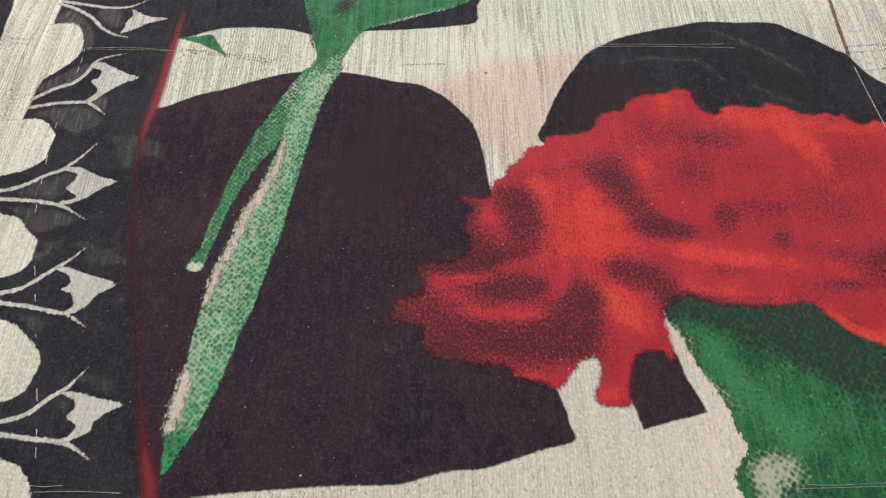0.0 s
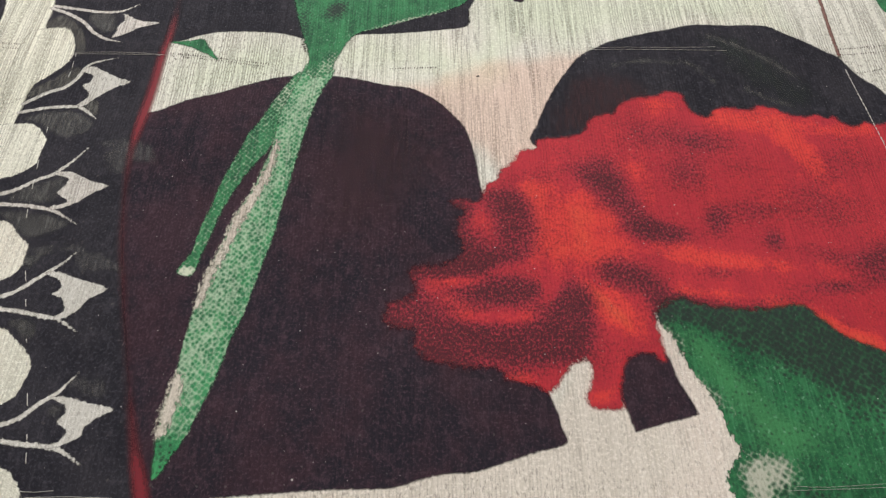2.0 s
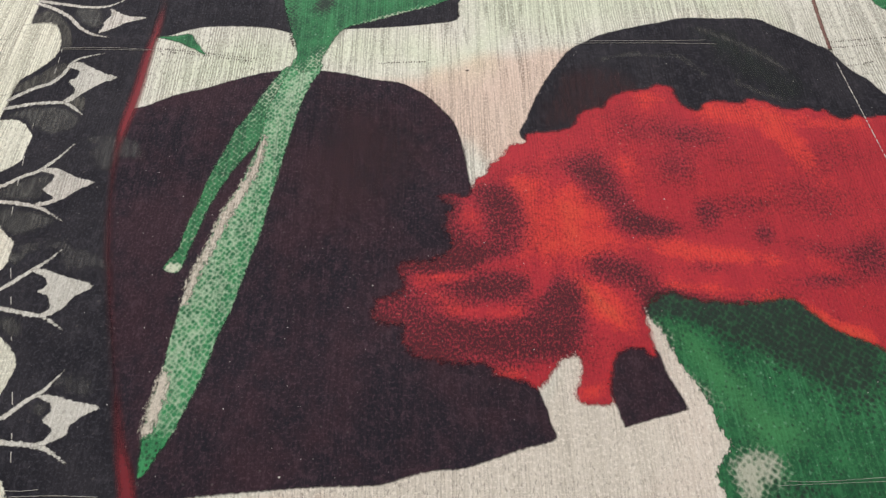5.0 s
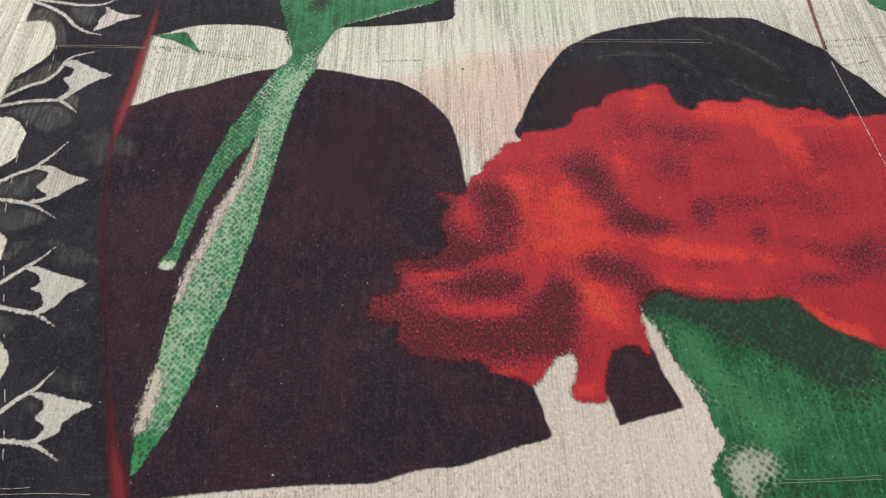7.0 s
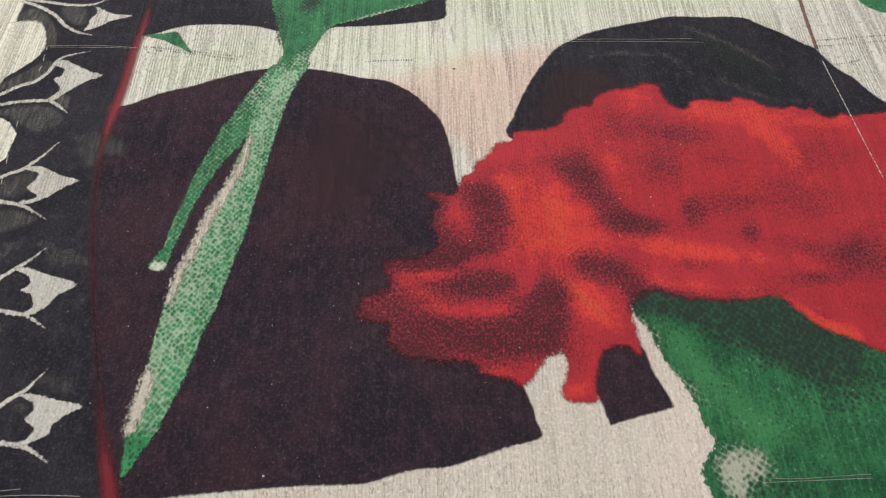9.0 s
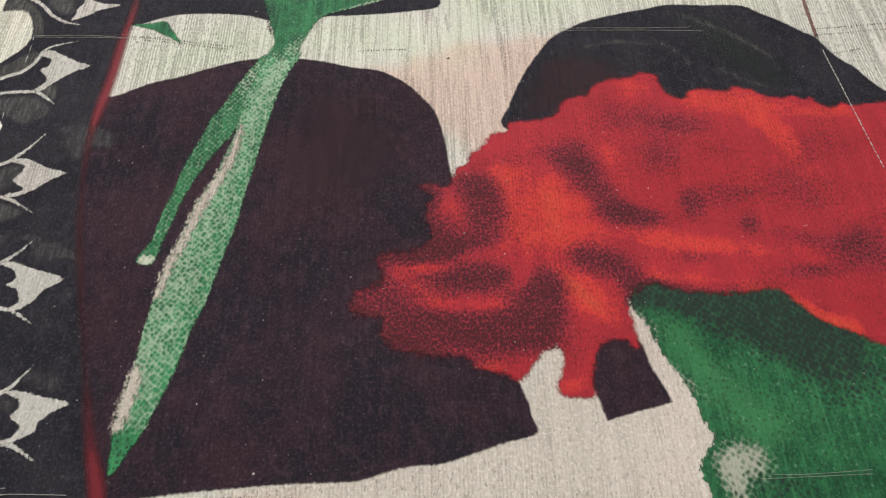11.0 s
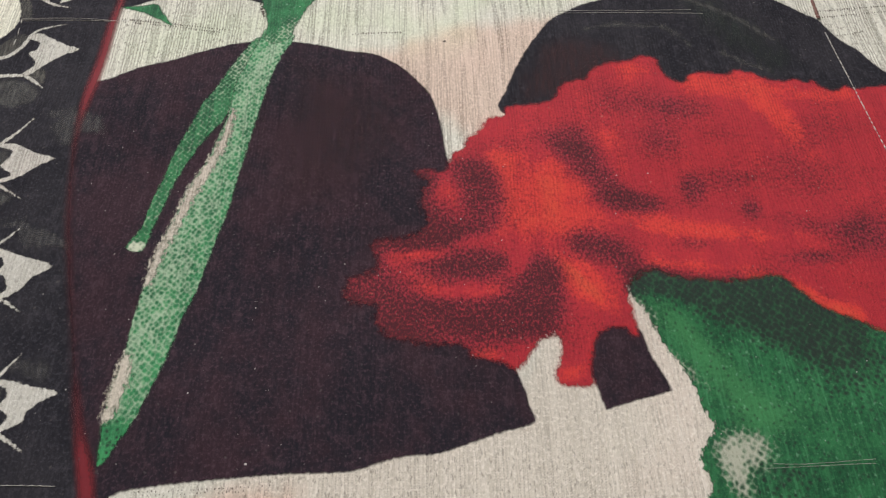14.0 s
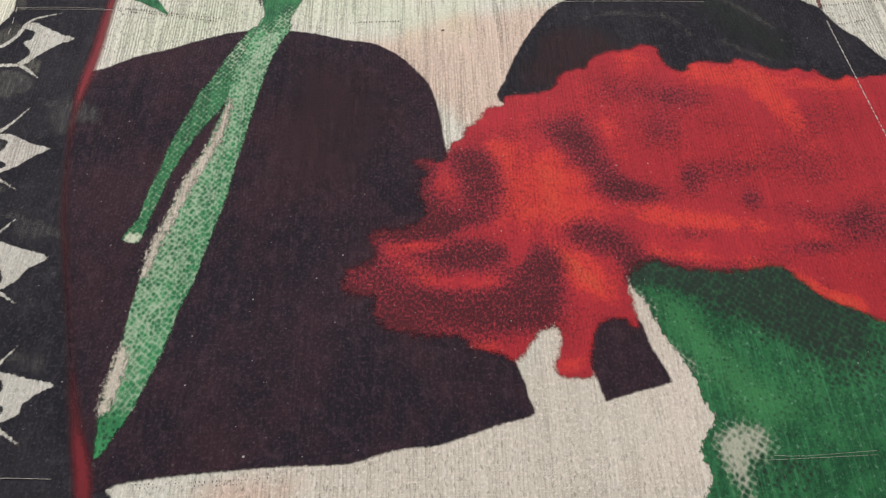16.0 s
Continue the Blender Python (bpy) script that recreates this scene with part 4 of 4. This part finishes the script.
SHADE_ZERO = [(7.5, 19.8, 6.7, 6.1, 0, 0.55), (8.0, 12.0, 5.0, 9.0, 0, 0.3), (12.5, -3.4, 17.3, 4.2, 10, 0.45), (11.5, -0.5, 7.5, 9.0, 0, 0.5), (-10.7, -24.6, 7.3, 6.4, 0, 0.2), (8.2, -29.9, 34.1, 22.1, 0, 0.37), (-4.2, -37.2, 10.6, 8.0, 0, 0.25), (14.9, -46.2, 13.8, 3.9, -6, 0.35), (28.7, 15.2, 17.7, 17.2, 0, 0.2), (42.4, -28.8, 16.2, 14.4, 0, 0.2), (86.5, 44.7, 30.0, 19.6, -14, 0.14), (143.3, 10.2, 29.2, 22.9, -14, 0.12), (54.7, 39.1, 25.8, 10.7, 13, 0.06), (119.9, -35.1, 14.4, 2.2, -36, 0.25)]
SHADE_ONE = [(27.4, 10.2, 7.8, 14.0, 0, 0.66), (59.4, 35.0, 9.4, 9.0, -40, 0.55), (65.9, 21.6, 6.9, 14.3, 35, 0.72), (76.9, 9.0, 11.7, 5.0, -10, 0.85), (98.2, 14.0, 5.1, 8.1, 0, 0.54), (116.1, 5.3, 3.7, 4.7, 0, 0.56), (21.4, -15.8, 14.8, 5.3, 0, 0.72), (4.9, -6.2, 15.2, 3.7, 7, 0.72), (17.0, -36.2, 24.6, 6.9, -5, 0.62), (-8.0, -23.5, 9.1, 7.3, 0, 0.5)]
SHADE_TWO = [(45.2, -18.0, 6.3, 7.5, 0, 0.7), (41.3, -31.0, 9.3, 10.3, 0, 0.72), (62.0, -9.0, 9.5, 7.0, -19, 0.72), (71.6, -13.5, 7.5, 6.7, -50, 0.4), (88.1, 54.9, 18.7, 7.7, -7, 0.26), (91.3, 36.4, 8.2, 8.2, 0, 0.36), (130.7, -14.9, 11.1, 3.2, 0, 0.5), (150.8, -6.6, 11.3, 9.5, 0, 0.55), (94.8, -8.9, 7.5, 3.3, 0, 0.3), (1.1, -33.1, 10.7, 8.2, 0, 0.45), (64.0, -41.2, 5.2, 5.2, 0, 0.3)]
SHADE_THREE = [(109.8, 17.8, 12.6, 6.0, 12, 0.3), (132.3, -1.9, 10.8, 4.5, -13, 0.25), (23.1, 22.9, 8.0, 6.2, 0, 0.5), (12.6, 0.4, 5.7, 7.1, 0, 0.25), (42.2, 36.4, 14.9, 6.4, 13, 0.12), (133.6, 25.6, 14.9, 11.0, -29, 0.18), (72.5, -20.2, 4.8, 4.4, 0, 0.6), (112.7, -20.2, 11.0, 2.2, 0, 0.3), (30.9, -39.2, 10.5, 5.2, 0, 0.3), (102.1, 50.5, 10.5, 6.4, 0, 0.25)]
SHADE_FOUR = [(148.5, 42.3, 10, 12, 0, 0.2), (20.0, -26.0, 15, 2.6, 0, -0.45), (37.9, -15.6, 3.5, 7, -15, -0.4), (10.4, -12.2, 8, 2.5, -5, -0.3), (45.0, -27.1, 5, 9, 0, 0.3), (27.0, -14.0, 9, 4.5, 0, 0.25), (-11.4, -23.8, 5, 5, 0, -0.2)]
GLOW_ONE = [(43.0, 11.0, 17.0, 16.0, 0, 0.82), (34.4, 27.7, 7.2, 6.8, 0, 0.75), (55.5, 17.8, 11.0, 9.1, -33, 0.6), (54.0, -21.3, 4.6, 12.0, 37, 1), (82.3, 0.4, 22.4, 4.9, -8, 0.7), (106.9, -4.8, 27.9, 4.3, -4, 0.55), (113.1, 63.5, 12.4, 6.8, -15, 0.95), (133.3, 49.0, 20.4, 6.8, -61, 0.85), (132.6, 63.8, 12.4, 5.0, -12, 0.5), (88.6, 71.5, 11.4, 4.3, 11, 0.5), (21.0, -25.9, 18.0, 3.2, -2, 0.4)]
GLOW_TWO = [(4.8, -11.7, 11.2, 2.5, 0, 0.45), (6.6, -20.2, 5.9, 5.3, -46, 0.35), (56.7, -22.4, 1.4, 10.7, 34, 0.7), (59.9, -18.0, 1.0, 8.0, 33, 0.6), (131.4, -32.0, 12.9, 3.6, -29, 0.75), (89.5, -17.1, 21.8, 2.0, -4, 0.5), (25.2, -47.6, 5.1, 2.2, -9, 0.85), (51.2, -53.9, 5.1, 3.8, 0, 0.5), (62.5, -26.7, 4.5, 11.5, 32, 0.7), (74.5, 33.6, 9.0, 12.6, 24, 0.4), (14.9, 14.0, 4.1, 8.7, 25, 0.45), (32.4, -18.0, 3.7, 8.7, -24, 0.3), (156.7, 57.8, 10.6, 4.9, 0, 0.6), (139.7, 57.8, 12.1, 4.4, -15, 0.5), (50.8, 0.4, 15.3, 7.1, 0, 0.6)]
dyed_shape("flower", M_RED, FLOWER_TOP + FLOWER_LOW + FLOWER_LEFT, 5, cloth, "large ruffled red flower with dark stippled folds", steps=4, margin=2.4, dark=lambda q: 0.65 * rim(q, FLOWER_HEM[4:], 2.2) + 0.5 * rim(q, np.array(FLOWER_LEFT[6:-2]), 3.2) + spots(q, SHADE_ZERO) + spots(q, SHADE_ONE) + spots(q, SHADE_TWO) + spots(q, SHADE_THREE) + spots(q, SHADE_FOUR), warm=lambda q: 0.6 * rim(q, FLOWER_HEM[:6], 3.0) + spots(q, GLOW_ONE) + spots(q, GLOW_TWO))

# ---- yarns and gaps ----
for pts in ([(-145.9, 102.5), (-134.4, 102.5), (-120.5, 102.1), (-108.3, 100.7)], [(-145.7, 101.8), (-134.1, 101.4), (-120.3, 101.1), (-111.0, 100.7)], [(61.4, 104.6), (77.6, 104.9), (96.0, 104.6), (114.5, 104.6)], [(61.2, 103.2), (77.4, 103.5), (95.8, 103.2), (119.1, 102.2)], [(-116.3, -83.4), (-111.8, -83.6), (-106.8, -83.2)], [(-114.5, -85.2), (-101.9, -85.0), (-90.0, -85.4)]):
    thread("loose_thread", pts, 0.085, M_YARN, cloth, 0.12, None, "fine cream thread across the print")
for pts in ([(101.9, -82.9), (110.6, -83.2), (130.0, -82.2)], [(99.6, -84.2), (110.4, -83.9), (129.6, -83.4)]):
    thread("loose_thread", pts, 0.05, M_YARN, cloth, 0.12, None, "fine cream thread half sunk in green print")
thread("loose_thread", [(164.6, 91.6), (165.4, 77.9), (166.6, 54.0), (168.9, 28.2)], 0.19, M_YARN, cloth, 0.18, (1.7, 0.45), "twisted cream thread lying across the print")
thread("brown_thread", [(166.2, 153.8), (165.3, 133.9), (164.4, 115.3), (164.2, 99.1)], 0.68, M_BROWN, cloth, 0.1, None, "thick red-brown thread woven in cream")
thread("loose_thread", [(-145.7, 101.8), (-145.3, 92.6), (-145.4, 87.6)], 0.16, M_YARN, cloth, 0.2, (3, 2), "short cream thread")
thread("loose_thread", [(-146.0, 59.9), (-145.4, 50.4), (-144.1, 36.3), (-142.9, 22.9), (-141.6, 13.9), (-138.9, 2.8), (-134.6, -11.3), (-129.0, -31.0), (-120.4, -60.5), (-115.5, -79.9)], 0.15, M_YARN, cloth, 0.2, (3.2, 8), "broken cream thread along border")
for pts in ([(-177.4, 108.1), (-163.1, 106.7), (-146.1, 103.5)], [(-176.1, 105.2), (-162.3, 103.8), (-145.7, 101.8)], [(-107.1, 101.8), (-87.9, 99.4), (-66.9, 95.6)], [(-106.8, 100.4), (-87.7, 98.0), (-69.0, 94.2)], [(165.1, 103.9), (174.5, 104.6), (198.5, 107.4)], [(164.1, 100.4), (173.5, 101.1), (197.3, 103.9)], [(169.1, 90.2), (174.2, 90.5), (179.2, 92.1)], [(-19.0, 92.2), (-10.0, 92.9), (0.2, 92.9)]):
    hole_row(pts, 1.0, (0.55, 1.15), cloth, 0.12)
for pts in ([(-69.9, -87.3), (-51.6, -87.1), (-32.4, -86.5)], [(-67.6, -88.3), (-51.4, -88.1), (-38.2, -87.8)]):
    hole_row(pts, 1.1, (0.3, 0.5), cloth, 0.35)


def lint_specks():
    """Tiny tufts of undyed fibre, uncountable, over the dark dyes."""
    rnd = random.Random(7)
    verts, faces = [], []
    fixed = [(x, y, 0.42) for x, y in [(-40.3, -80.4)]] + [(x, y, 0.25) for x, y in [(-93.6, -57.0), (-16.5, -14.9), (20.3, 1.9), (84.3, 20.9), (-94.8, 35.0)]]
    loose = [(rnd.uniform(-120, 190), rnd.uniform(-85, 120), abs(rnd.gauss(0, 0.07)) + 0.05) for _ in range(420)]
    for x, y, r in fixed + loose:
        b = len(verts)
        z = relief(x, y) + 0.15
        for j in range(6):
            a = j * math.pi / 3
            verts.append(((x + r * rnd.uniform(0.7, 1.2) * math.cos(a)) * YARN, (y + r * rnd.uniform(0.6, 1.1) * math.sin(a)) * YARN, z * YARN))
        verts.append((x * YARN, y * YARN, (z + r * 0.5) * YARN))
        faces += [(b + j, b + (j + 1) % 6, b + 6) for j in range(6)]
    tagged(mesh_object("lint_specks", verts, faces, M_LINT, cloth, "tiny pale lint specks"), kind="stuff")


lint_specks()
hole_row([(16.7, 87.6), (17.5, 87.4)], 0.5, (0.8, 1.1), cloth, 0.0)
hole_row([(-54.6, 110.1), (-52.8, 102.3)], 1.5, (1.3, 1.3), cloth, 0.0)
